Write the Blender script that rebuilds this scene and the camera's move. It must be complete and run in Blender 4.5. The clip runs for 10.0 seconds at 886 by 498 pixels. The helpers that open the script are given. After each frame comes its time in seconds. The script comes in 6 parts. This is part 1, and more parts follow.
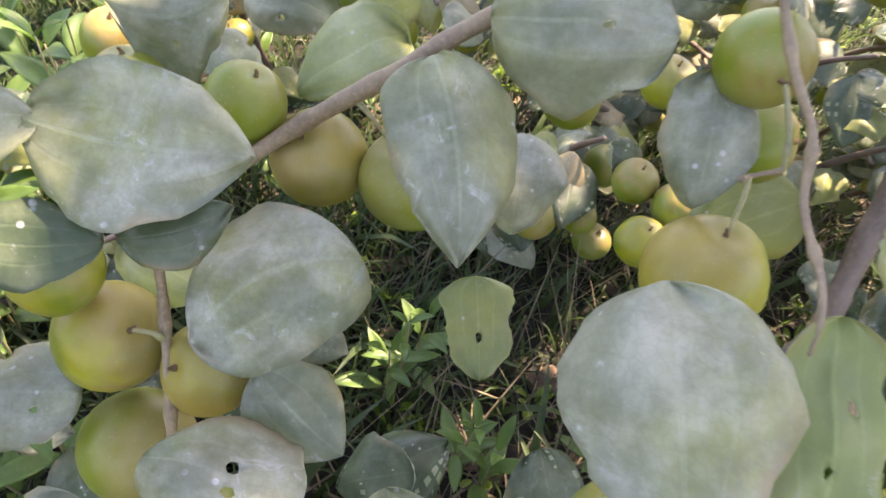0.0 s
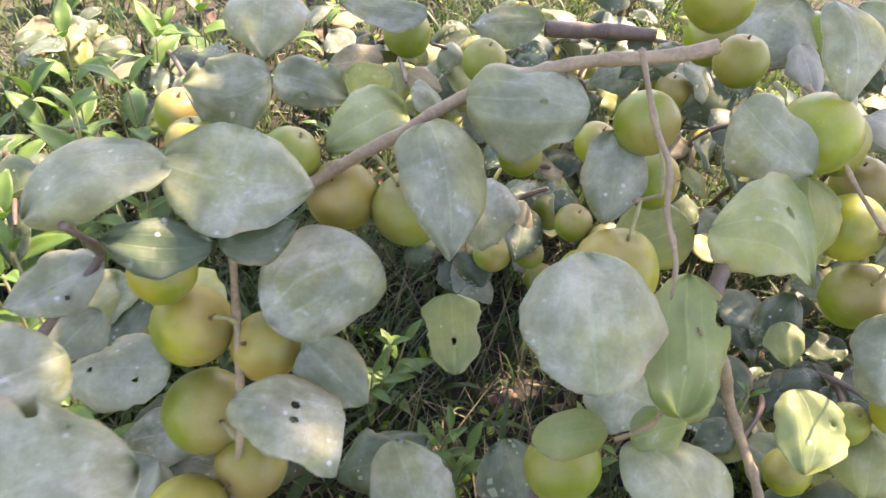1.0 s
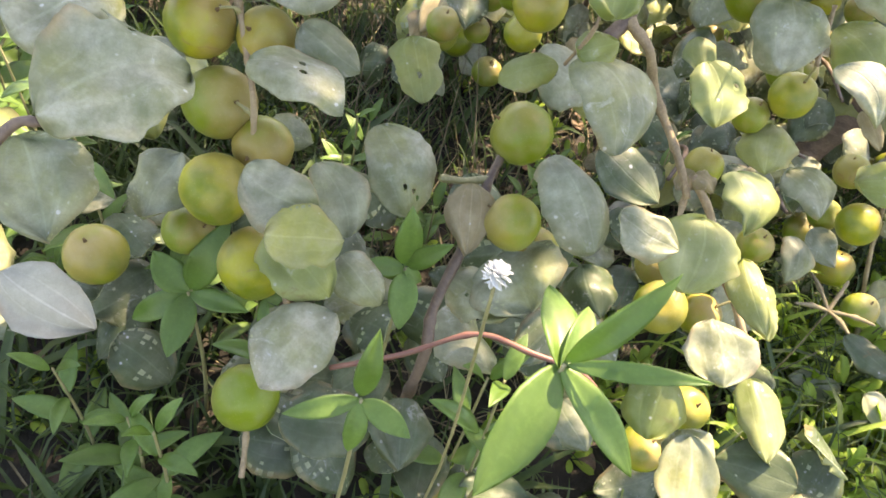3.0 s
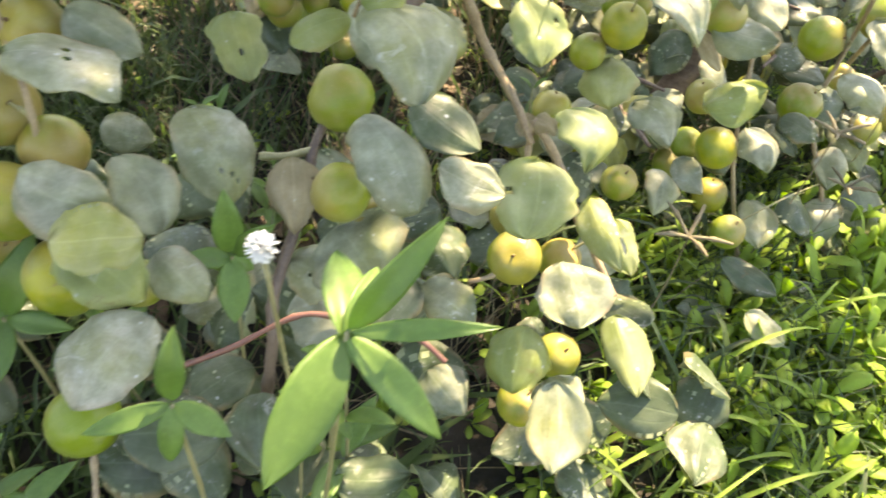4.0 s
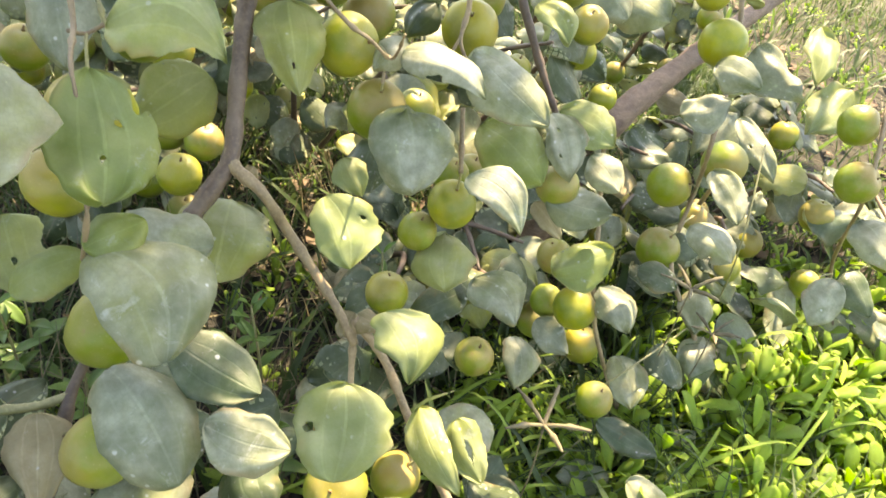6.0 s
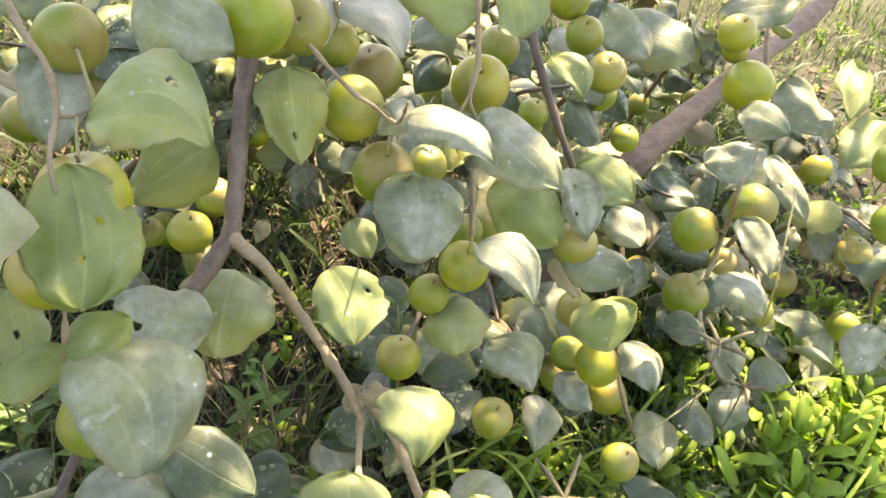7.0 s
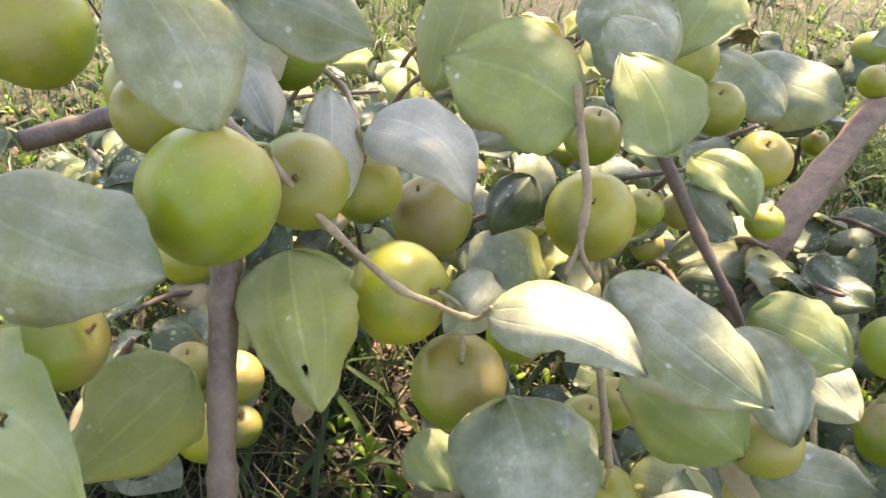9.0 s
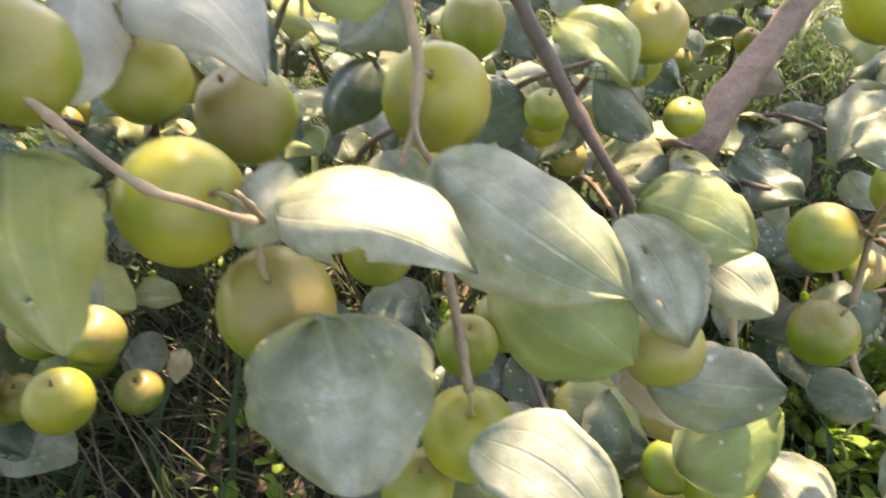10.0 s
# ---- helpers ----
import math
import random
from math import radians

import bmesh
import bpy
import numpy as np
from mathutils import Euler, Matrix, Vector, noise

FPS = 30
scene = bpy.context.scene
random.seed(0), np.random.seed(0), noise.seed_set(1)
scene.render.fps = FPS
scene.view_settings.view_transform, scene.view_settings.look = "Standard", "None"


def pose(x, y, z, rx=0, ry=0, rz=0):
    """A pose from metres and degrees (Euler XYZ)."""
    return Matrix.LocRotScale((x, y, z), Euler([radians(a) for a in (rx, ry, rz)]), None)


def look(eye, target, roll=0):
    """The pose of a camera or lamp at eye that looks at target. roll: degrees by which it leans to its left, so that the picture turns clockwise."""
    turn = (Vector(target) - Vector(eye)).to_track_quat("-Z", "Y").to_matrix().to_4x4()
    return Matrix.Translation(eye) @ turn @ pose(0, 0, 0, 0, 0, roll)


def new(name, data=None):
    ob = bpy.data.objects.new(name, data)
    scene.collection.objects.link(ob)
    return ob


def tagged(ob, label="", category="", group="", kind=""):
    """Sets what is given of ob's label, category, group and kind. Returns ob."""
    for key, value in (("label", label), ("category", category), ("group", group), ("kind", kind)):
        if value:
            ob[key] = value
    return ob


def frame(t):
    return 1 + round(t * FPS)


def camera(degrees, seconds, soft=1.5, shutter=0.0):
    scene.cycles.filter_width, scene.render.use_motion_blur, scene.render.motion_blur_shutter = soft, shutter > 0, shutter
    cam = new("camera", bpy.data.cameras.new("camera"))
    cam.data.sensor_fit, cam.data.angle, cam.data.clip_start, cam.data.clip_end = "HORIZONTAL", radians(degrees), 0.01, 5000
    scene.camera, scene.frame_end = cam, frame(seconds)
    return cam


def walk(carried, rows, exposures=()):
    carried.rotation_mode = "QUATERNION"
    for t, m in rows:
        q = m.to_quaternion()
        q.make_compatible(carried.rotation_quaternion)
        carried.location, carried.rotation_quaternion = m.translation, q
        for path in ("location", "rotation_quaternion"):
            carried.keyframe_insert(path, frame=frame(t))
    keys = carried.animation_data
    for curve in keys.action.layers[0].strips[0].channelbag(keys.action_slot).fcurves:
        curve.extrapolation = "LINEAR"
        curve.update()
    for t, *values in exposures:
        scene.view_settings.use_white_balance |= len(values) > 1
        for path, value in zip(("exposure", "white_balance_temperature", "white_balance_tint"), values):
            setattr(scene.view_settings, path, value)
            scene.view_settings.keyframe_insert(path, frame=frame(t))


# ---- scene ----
import itertools

cam = camera(64.0, 10.0, 1.6, 0.3)
LOOK = [(0.0, 2.64, 7800, 29), (0.5, 2.86, 7800, 30), (1.5, 2.66, 7900, 26), (2.5, 2.70, 8400, 22), (4.0, 2.80, 9000, 14), (5.5, 2.75, 9200, 11), (7.0, 2.74, 8900, 17), (9.0, 2.62, 8300, 21), (10.0, 2.58, 8400, 21)]   # stops, white balance, tint
PATH = [
    (0, (0.056, 0.196, 0.624), (0.086, 1.521, -0.874), 11.8),
    (0.5, (0.058, 0.147, 0.660), (0.151, 1.568, -0.744), 11.6),
    (1, (0.039, 0.098, 0.682), (0.170, 1.570, -0.667), 13.3),
    (1.5, (0.010, 0.047, 0.690), (0.163, 1.518, -0.656), 14.6),
    (2, (0.015, -0.002, 0.682), (0.277, 1.421, -0.699), 14.6),
    (2.5, (0.026, -0.028, 0.664), (0.313, 1.320, -0.784), 13.1),
    (2.7, (0.024, -0.038, 0.652), (0.326, 1.254, -0.844), 14.8),
    (3.8, (0.067, -0.055, 0.637), (0.511, 1.165, -0.883), 13.3),
    (4, (0.091, -0.048, 0.633), (0.600, 1.153, -0.884), 13.5),
    (4.3, (0.124, -0.022, 0.634), (0.735, 1.128, -0.885), 15.8),
    (4.5, (0.154, -0.009, 0.628), (0.825, 1.181, -0.833), 15.1),
    (5, (0.180, 0.010, 0.619), (0.971, 1.193, -0.787), 18.3),
    (5.5, (0.179, 0.016, 0.629), (0.961, 1.268, -0.720), 16.1),
    (5.7, (0.178, 0.018, 0.638), (0.950, 1.310, -0.678), 15.0),
    (6.8, (0.194, 0.038, 0.665), (0.866, 1.451, -0.580), 11.0),
    (7, (0.201, 0.050, 0.663), (0.874, 1.459, -0.587), 10.5),
    (7.5, (0.217, 0.110, 0.642), (0.817, 1.557, -0.602), 9.2),
    (8, (0.230, 0.156, 0.630), (0.848, 1.647, -0.551), 9.1),
    (8.5, (0.240, 0.187, 0.628), (0.866, 1.704, -0.515), 5.9),
    (9, (0.256, 0.225, 0.621), (0.756, 1.778, -0.537), -0.0),
    (9.5, (0.279, 0.241, 0.614), (0.758, 1.776, -0.575), -4.0),
    (10, (0.317, 0.237, 0.571), (0.867, 1.681, -0.699), -3.2),
]
walk(cam, [(t, look(eye, target, roll)) for t, eye, target, roll in PATH], exposures=LOOK)

# ---- light ----
SUN_ELEV, SUN_AZ = 57.0, 38.0        # degrees; azimuth clockwise from +y
world = bpy.data.worlds.new("sky")
scene.world = world
world.use_nodes = True
wn = world.node_tree
sky = wn.nodes.new("ShaderNodeTexSky")
sky.sky_type = 'NISHITA'
sky.sun_disc = False
sky.sun_elevation = radians(SUN_ELEV)
sky.sun_rotation = radians(SUN_AZ)
wn.links.new(sky.outputs[0], wn.nodes["Background"].inputs[0])
wn.nodes["Background"].inputs[1].default_value = 0.122
sun_data = bpy.data.lights.new("sun", "SUN")
sun_data.energy, sun_data.angle, sun_data.color = 3.5, radians(0.7), (1.0, 0.92, 0.77)
sun_ob = new("sun", sun_data)
sun_dir = Vector((math.sin(radians(SUN_AZ)) * math.cos(radians(SUN_ELEV)), math.cos(radians(SUN_AZ)) * math.cos(radians(SUN_ELEV)), math.sin(radians(SUN_ELEV))))
sun_ob.matrix_world = Matrix.Translation(sun_dir * 8) @ sun_dir.to_track_quat("Z", "Y").to_matrix().to_4x4()


# ---- materials ----
class Mat:
    """A short hand for node materials."""

    def __init__(self, name):
        self.m = bpy.data.materials.new(name)
        self.m.use_nodes = True
        self.t = self.m.node_tree
        self.bsdf = self.t.nodes["Principled BSDF"]
        self.out = self.t.nodes["Material Output"]

    def node(self, kind, **sets):
        n = self.t.nodes.new(kind)
        for k, v in sets.items():
            if k == "op":
                n.operation = v
            elif k == "blend":
                n.data_type, n.blend_type = 'RGBA', v
            else:
                n.inputs[k].default_value = v
        return n

    def link(self, a, b):
        self.t.links.new(a, b)

    def put(self, value, socket):
        if isinstance(value, (int, float)):
            socket.default_value = value
        elif isinstance(value, tuple):
            socket.default_value = (*value, 1.0) if len(value) == 3 else value
        else:
            self.link(value, socket)

    def math(self, op, a, b=0.0):
        n = self.t.nodes.new("ShaderNodeMath")
        n.operation = op
        self.put(a, n.inputs[0])
        self.put(b, n.inputs[1])
        return n.outputs[0]

    def mix(self, f, a, b, blend='MIX'):
        n = self.t.nodes.new("ShaderNodeMix")
        n.data_type, n.blend_type = 'RGBA', blend
        self.put(f, n.inputs[0])
        self.put(a, n.inputs[6])
        self.put(b, n.inputs[7])
        return n.outputs[2]

    def ramp(self, f, lo, hi, a=0.0, b=1.0):
        n = self.t.nodes.new("ShaderNodeMapRange")
        n.interpolation_type = 'SMOOTHSTEP'
        self.put(f, n.inputs[0])
        for i, v in zip((1, 2, 3, 4), (lo, hi, a, b)):
            n.inputs[i].default_value = v
        return n.outputs[0]

    def noise(self, scale, detail=3.0, rough=0.55, vec=None, dist=0.0):
        n = self.t.nodes.new("ShaderNodeTexNoise")
        n.inputs["Scale"].default_value, n.inputs["Detail"].default_value = scale, detail
        n.inputs["Roughness"].default_value, n.inputs["Distortion"].default_value = rough, dist
        if vec is not None:
            self.link(vec, n.inputs["Vector"])
        return n.outputs[0]

    def coords(self, which="Object"):
        return self.t.nodes.new("ShaderNodeTexCoord").outputs[which]

    def chance(self):
        return self.t.nodes.new("ShaderNodeObjectInfo").outputs["Random"]

    def island(self):
        return self.t.nodes.new("ShaderNodeNewGeometry").outputs["Random Per Island"]

    def shifted(self, vec, by):
        """vec moved by a chance number, so that no two copies carry the same marks."""
        n = self.t.nodes.new("ShaderNodeVectorMath")
        self.link(vec, n.inputs[0])
        c = self.t.nodes.new("ShaderNodeCombineXYZ")
        s = self.math('MULTIPLY', by, 37.0)
        for i in range(3):
            self.link(s, c.inputs[i])
        self.link(c.outputs[0], n.inputs[1])
        return n.outputs[0]

    def bump(self, height, strength, dist):
        n = self.t.nodes.new("ShaderNodeBump")
        n.inputs["Strength"].default_value, n.inputs["Distance"].default_value = strength, dist
        self.link(height, n.inputs["Height"])
        self.link(n.outputs[0], self.bsdf.inputs["Normal"])

    def thin(self, colour, amount):
        """Lets light through, as leaves do."""
        tr = self.t.nodes.new("ShaderNodeBsdfTranslucent")
        self.put(colour, tr.inputs[0])
        mx = self.t.nodes.new("ShaderNodeMixShader")
        mx.inputs[0].default_value = amount
        self.link(self.bsdf.outputs[0], mx.inputs[1])
        self.link(tr.outputs[0], mx.inputs[2])
        self.link(mx.outputs[0], self.out.inputs[0])


def jujube_leaf_mat(name, a, b, dust, glow, yellow=0.0, gloss=0.42):
    """Leaf blade: three arched veins, a coat of pale dust, a few white specks and scorched spots."""
    k = Mat(name)
    rnd = k.chance()
    uv = k.coords("UV")
    sep = k.t.nodes.new("ShaderNodeSeparateXYZ")
    k.link(uv, sep.inputs[0])
    u, v = sep.outputs[0], k.math('ABSOLUTE', sep.outputs[1])
    obj = k.shifted(k.coords(), rnd)
    big, fine = k.noise(28, 3, 0.6, obj), k.noise(260, 3, 0.6, obj)
    col = k.mix(k.ramp(big, 0.3, 0.7), a, b)
    col = k.mix(k.math('MULTIPLY', k.ramp(rnd, 0.35, 1.0), 0.5), col, tuple(c * 1.35 for c in b))
    if yellow:
        col = k.mix(k.math('MULTIPLY', k.ramp(k.noise(18, 2, 0.5, obj), 0.42, 0.62), yellow), col, (0.42, 0.40, 0.045))
    mid = k.ramp(v, 0.015, 0.05, 1.0, 0.0)
    side = k.ramp(k.math('ABSOLUTE', k.math('SUBTRACT', v, 0.43)), 0.01, 0.045, 1.0, 0.0)
    herring = k.math('SINE', k.math('MULTIPLY', k.math('SUBTRACT', u, k.math('MULTIPLY', v, 0.18)), 70.0))
    rib = k.math('MAXIMUM', mid, k.math('MULTIPLY', side, 0.55))
    rib = k.math('MAXIMUM', rib, k.math('MULTIPLY', k.ramp(herring, 0.8, 1.0), 0.10))
    col = k.mix(k.math('MULTIPLY', rib, 0.36), col, tuple(min(1.0, c * 1.9 + 0.05) for c in b))
    dust = k.ramp(k.math('FRACT', k.math('MULTIPLY', rnd, 7.3)), 0.0, 1.0, dust * 0.7, min(1.0, dust * 1.25))
    powder = k.math('MULTIPLY', k.math('ADD', k.math('MULTIPLY', k.ramp(k.noise(24, 4, 0.65, obj, 0.5), 0.38, 0.64), 0.65), k.math('MULTIPLY', k.ramp(k.noise(140, 3, 0.7, obj), 0.3, 0.7), 0.35)), dust)
    col = k.mix(powder, col, (0.450, 0.448, 0.352))
    vor = k.t.nodes.new("ShaderNodeTexVoronoi")
    vor.inputs["Scale"].default_value = 130
    k.link(obj, vor.inputs["Vector"])
    speck = k.math('MULTIPLY', k.ramp(vor.outputs["Distance"], 0.11, 0.19, 1.0, 0.0), k.ramp(k.noise(34, 3, 0.6, obj), 0.54, 0.60))
    col = k.mix(k.math('MULTIPLY', speck, 0.85), col, (0.70, 0.70, 0.64))
    smear = k.math('MULTIPLY', k.ramp(k.noise(75, 6, 0.75, obj, 1.2), 0.56, 0.66), k.ramp(k.noise(22, 2, 0.5, obj), 0.45, 0.62))
    col = k.mix(k.math('MULTIPLY', smear, 0.5), col, (0.62, 0.61, 0.57))
    net = k.t.nodes.new("ShaderNodeTexVoronoi")
    net.feature = 'DISTANCE_TO_EDGE'
    net.inputs["Scale"].default_value = 330
    k.link(obj, net.inputs["Vector"])
    col = k.mix(k.math('MULTIPLY', k.ramp(net.outputs["Distance"], 0.0, 0.09, 1.0, 0.0), 0.14), col, tuple(c * 0.55 for c in a))
    col = k.mix(k.ramp(k.noise(60, 5, 0.7, obj), 0.30, 0.70, 0.55, 0.0), col, tuple(c * 0.6 for c in a))
    rim = k.math('MULTIPLY', k.ramp(v, 0.72, 1.0), k.ramp(k.noise(30, 3, 0.6, obj), 0.50, 0.64))
    col = k.mix(k.math('MULTIPLY', rim, 0.55), col, (0.30, 0.20, 0.10))
    burn = k.ramp(k.noise(34, 4, 0.7, obj, 0.6), 0.68, 0.74)
    col = k.mix(k.math('MULTIPLY', burn, 0.65), col, (0.15, 0.105, 0.05))
    k.link(col, k.bsdf.inputs["Base Color"])
    k.put(k.ramp(big, 0.2, 0.8, gloss - 0.02, gloss + 0.2), k.bsdf.inputs["Roughness"])
    k.bsdf.inputs["Specular IOR Level"].default_value = 0.42
    h = k.math('ADD', k.math('MULTIPLY', rib, -0.22), k.math('MULTIPLY', fine, 0.35))
    h = k.math('ADD', h, k.math('MULTIPLY', big, 1.6))
    k.bump(h, 0.5, 0.0012)
    k.thin(k.mix(0.35, tuple(min(1.0, c * 3.2) for c in b), (0.50, 0.55, 0.05)), glow)
    return k.m


LEAF = {
    "n": jujube_leaf_mat("jujube_leaf", (0.105, 0.130, 0.070), (0.185, 0.210, 0.120), 0.86, 0.18, 0.30),
    # d: the same leaf with shade put into its colour, less dust
    "d": jujube_leaf_mat("jujube_leaf_shaded", (0.030, 0.052, 0.021), (0.060, 0.092, 0.036), 0.24, 0.16, 0.0, 0.36),
    "p": jujube_leaf_mat("jujube_leaf_pale", (0.17, 0.215, 0.075), (0.27, 0.31, 0.12), 0.42, 0.28, 0.35),
    "y": jujube_leaf_mat("jujube_leaf_yellowing", (0.19, 0.22, 0.060), (0.32, 0.335, 0.110), 0.50, 0.30, 0.6),
    "g": jujube_leaf_mat("jujube_leaf_fresh", (0.125, 0.170, 0.040), (0.21, 0.255, 0.075), 0.34, 0.34, 0.4),
    "u": jujube_leaf_mat("jujube_leaf_felt", (0.33, 0.31, 0.24), (0.44, 0.42, 0.34), 0.40, 0.14, 0.0, 0.7),
    "b": jujube_leaf_mat("jujube_leaf_dry", (0.20, 0.155, 0.075), (0.31, 0.255, 0.14), 0.22, 0.12, 0.0, 0.6),
}
FELT = jujube_leaf_mat("leaf_underside", (0.21, 0.25, 0.13), (0.29, 0.33, 0.19), 0.38, 0.22, 0.1, 0.65)


def fruit_mat():
    """Smooth jujube skin: yellow-green, ruddy brown on the cheek, pale dots, russet round the stalk."""
    k = Mat("jujube_skin")
    rnd = k.chance()
    obj = k.coords()
    sh = k.shifted(obj, rnd)
    base = k.mix(k.ramp(rnd, 0.3, 1.0), (0.145, 0.205, 0.010), (0.310, 0.300, 0.012))
    base = k.mix(k.ramp(k.noise(40, 3, 0.5, sh), 0.35, 0.7), base, (0.130, 0.175, 0.010))
    sep = k.t.nodes.new("ShaderNodeSeparateXYZ")
    k.link(obj, sep.inputs[0])
    cheek = k.math('ADD', k.math('MULTIPLY', sep.outputs[2], 26.0), k.math('SUBTRACT', k.math('MULTIPLY', k.noise(42, 4, 0.6, sh, 0.5), 1.9), 0.5))
    cheek = k.math('ADD', cheek, k.math('MULTIPLY', sep.outputs[0], 14.0))
    col = k.mix(k.math('MULTIPLY', k.ramp(cheek, 0.12, 0.95), k.ramp(k.noise(9, 1, 0.5, sh), 0.3, 0.7, 0.20, 0.68)), base, (0.33, 0.200, 0.085))
    vor = k.t.nodes.new("ShaderNodeTexVoronoi")
    vor.inputs["Scale"].default_value = 420
    k.link(sh, vor.inputs["Vector"])
    col = k.mix(k.math('MULTIPLY', k.ramp(vor.outputs["Distance"], 0.08, 0.2, 1.0, 0.0), 0.15), col, (0.62, 0.56, 0.22))
    col = k.mix(k.math('MULTIPLY', k.ramp(k.noise(55, 4, 0.7, sh, 0.8), 0.64, 0.72), 0.5), col, (0.22, 0.13, 0.05))
    bloom = k.ramp(k.noise(90, 3, 0.6, sh), 0.35, 0.75)
    col = k.mix(k.math('MULTIPLY', bloom, 0.10), col, (0.50, 0.46, 0.36))
    k.link(col, k.bsdf.inputs["Base Color"])
    k.put(k.ramp(bloom, 0, 1, 0.36, 0.55), k.bsdf.inputs["Roughness"])
    k.bsdf.inputs["Specular IOR Level"].default_value = 0.38
    k.bsdf.inputs["Subsurface Weight"].default_value = 0.04
    k.bsdf.inputs["Subsurface Radius"].default_value = (0.006, 0.005, 0.001)
    k.bsdf.inputs["Subsurface Scale"].default_value = 1.0
    k.bump(k.noise(150, 3, 0.6, sh), 0.12, 0.0008)
    return k.m


def plain_mat(name, a, b, scale, rough=0.7, bump=0.4, dist=0.001, stretch=None, glow=0.0, per="chance", detail=4.0):
    k = Mat(name)
    rnd = k.island() if per == "island" else k.chance()
    vec = k.shifted(k.coords(), rnd)
    if stretch:
        mp = k.t.nodes.new("ShaderNodeMapping")
        mp.inputs["Scale"].default_value = stretch
        k.link(vec, mp.inputs["Vector"])
        vec = mp.outputs[0]
    n1, n2 = k.noise(scale, detail, 0.62, vec), k.noise(scale * 7, 3, 0.6, vec)
    col = k.mix(k.ramp(n1, 0.3, 0.7), a, b)
    col = k.mix(k.math('MULTIPLY', k.ramp(n2, 0.45, 0.75), 0.35), col, tuple(min(1, c * 1.6) for c in b))
    col = k.mix(k.math('MULTIPLY', rnd, 0.45), col, tuple(c * 0.6 for c in a))
    k.link(col, k.bsdf.inputs["Base Color"])
    k.put(k.ramp(n1, 0.2, 0.8, rough - 0.1, min(1.0, rough + 0.1)), k.bsdf.inputs["Roughness"])
    k.bump(k.math('ADD', n1, k.math('MULTIPLY', n2, 0.4)), bump, dist)
    if glow:
        k.thin(tuple(min(1.0, c * 2.2) for c in b), glow)
    return k.m


def soil_mat():
    """Crumbly soil, its colour darkened for shade under the bush, sandy and dry on the open ground beyond it."""
    k = Mat("soil")
    obj = k.coords()
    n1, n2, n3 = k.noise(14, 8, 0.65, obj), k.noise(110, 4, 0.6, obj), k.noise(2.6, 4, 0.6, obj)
    # near black, so gaps under the bush look shaded
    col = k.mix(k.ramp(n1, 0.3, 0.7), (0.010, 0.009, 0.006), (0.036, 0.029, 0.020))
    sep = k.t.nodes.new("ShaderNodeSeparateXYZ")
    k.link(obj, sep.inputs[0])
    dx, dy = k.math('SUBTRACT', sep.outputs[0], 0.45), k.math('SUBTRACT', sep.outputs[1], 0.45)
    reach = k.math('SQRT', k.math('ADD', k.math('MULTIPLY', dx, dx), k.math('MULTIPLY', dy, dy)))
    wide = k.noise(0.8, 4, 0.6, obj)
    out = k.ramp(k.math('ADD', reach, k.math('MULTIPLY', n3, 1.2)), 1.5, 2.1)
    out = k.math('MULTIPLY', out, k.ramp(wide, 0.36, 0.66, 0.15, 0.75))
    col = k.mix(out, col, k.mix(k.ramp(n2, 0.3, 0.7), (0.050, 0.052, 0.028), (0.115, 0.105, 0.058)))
    k.link(col, k.bsdf.inputs["Base Color"])
    k.bsdf.inputs["Roughness"].default_value = 0.95
    k.bump(k.math('ADD', n1, k.math('MULTIPLY', n2, 0.5)), 1.0, 0.006)
    return k.m


FRUIT = fruit_mat()
BARK = plain_mat("young_bark", (0.19, 0.135, 0.080), (0.35, 0.265, 0.155), 70, 0.6, 0.5, 0.0008)
BARK_DARK = plain_mat("stem_bark", (0.085, 0.055, 0.040), (0.175, 0.125, 0.090), 60, 0.55, 0.5, 0.001)
BARK_RED = plain_mat("red_twig", (0.15, 0.060, 0.045), (0.24, 0.115, 0.080), 80, 0.5, 0.3, 0.0006)
BARK_GREEN = plain_mat("green_twig", (0.20, 0.19, 0.08), (0.32, 0.29, 0.14), 80, 0.5, 0.3, 0.0006)
TRUNK = plain_mat("trunk_bark", (0.13, 0.085, 0.060), (0.26, 0.180, 0.130), 36, 0.8, 0.8, 0.003, (1, 1, 3))
SCAR = plain_mat("calyx", (0.12, 0.07, 0.03), (0.25, 0.16, 0.07), 200, 0.8)
SOIL = soil_mat()
GRASS = plain_mat("grass_blade", (0.016, 0.036, 0.008), (0.062, 0.105, 0.024), 20, 0.5, 0.1, 0.0005, None, 0.3, "island")
DRY = plain_mat("dry_stalk", (0.11, 0.092, 0.052), (0.24, 0.20, 0.12), 40, 0.8, 0.3, 0.0006, None, 0.1, "island")
LITTER = plain_mat("leaf_litter", (0.085, 0.055, 0.036), (0.20, 0.14, 0.095), 60, 0.85, 0.5, 0.001, None, 0.1, "island")
HERB = plain_mat("herb_leaf", (0.16, 0.25, 0.035), (0.28, 0.38, 0.065), 50, 0.6, 0.3, 0.0008, None, 0.45, "island")
WEED = plain_mat("weed_leaf", (0.075, 0.145, 0.028), (0.145, 0.24, 0.055), 60, 0.42, 0.3, 0.0008, None, 0.34)
PETAL = plain_mat("petal", (0.78, 0.78, 0.74), (0.85, 0.85, 0.82), 60, 0.6, 0.2, 0.0005)


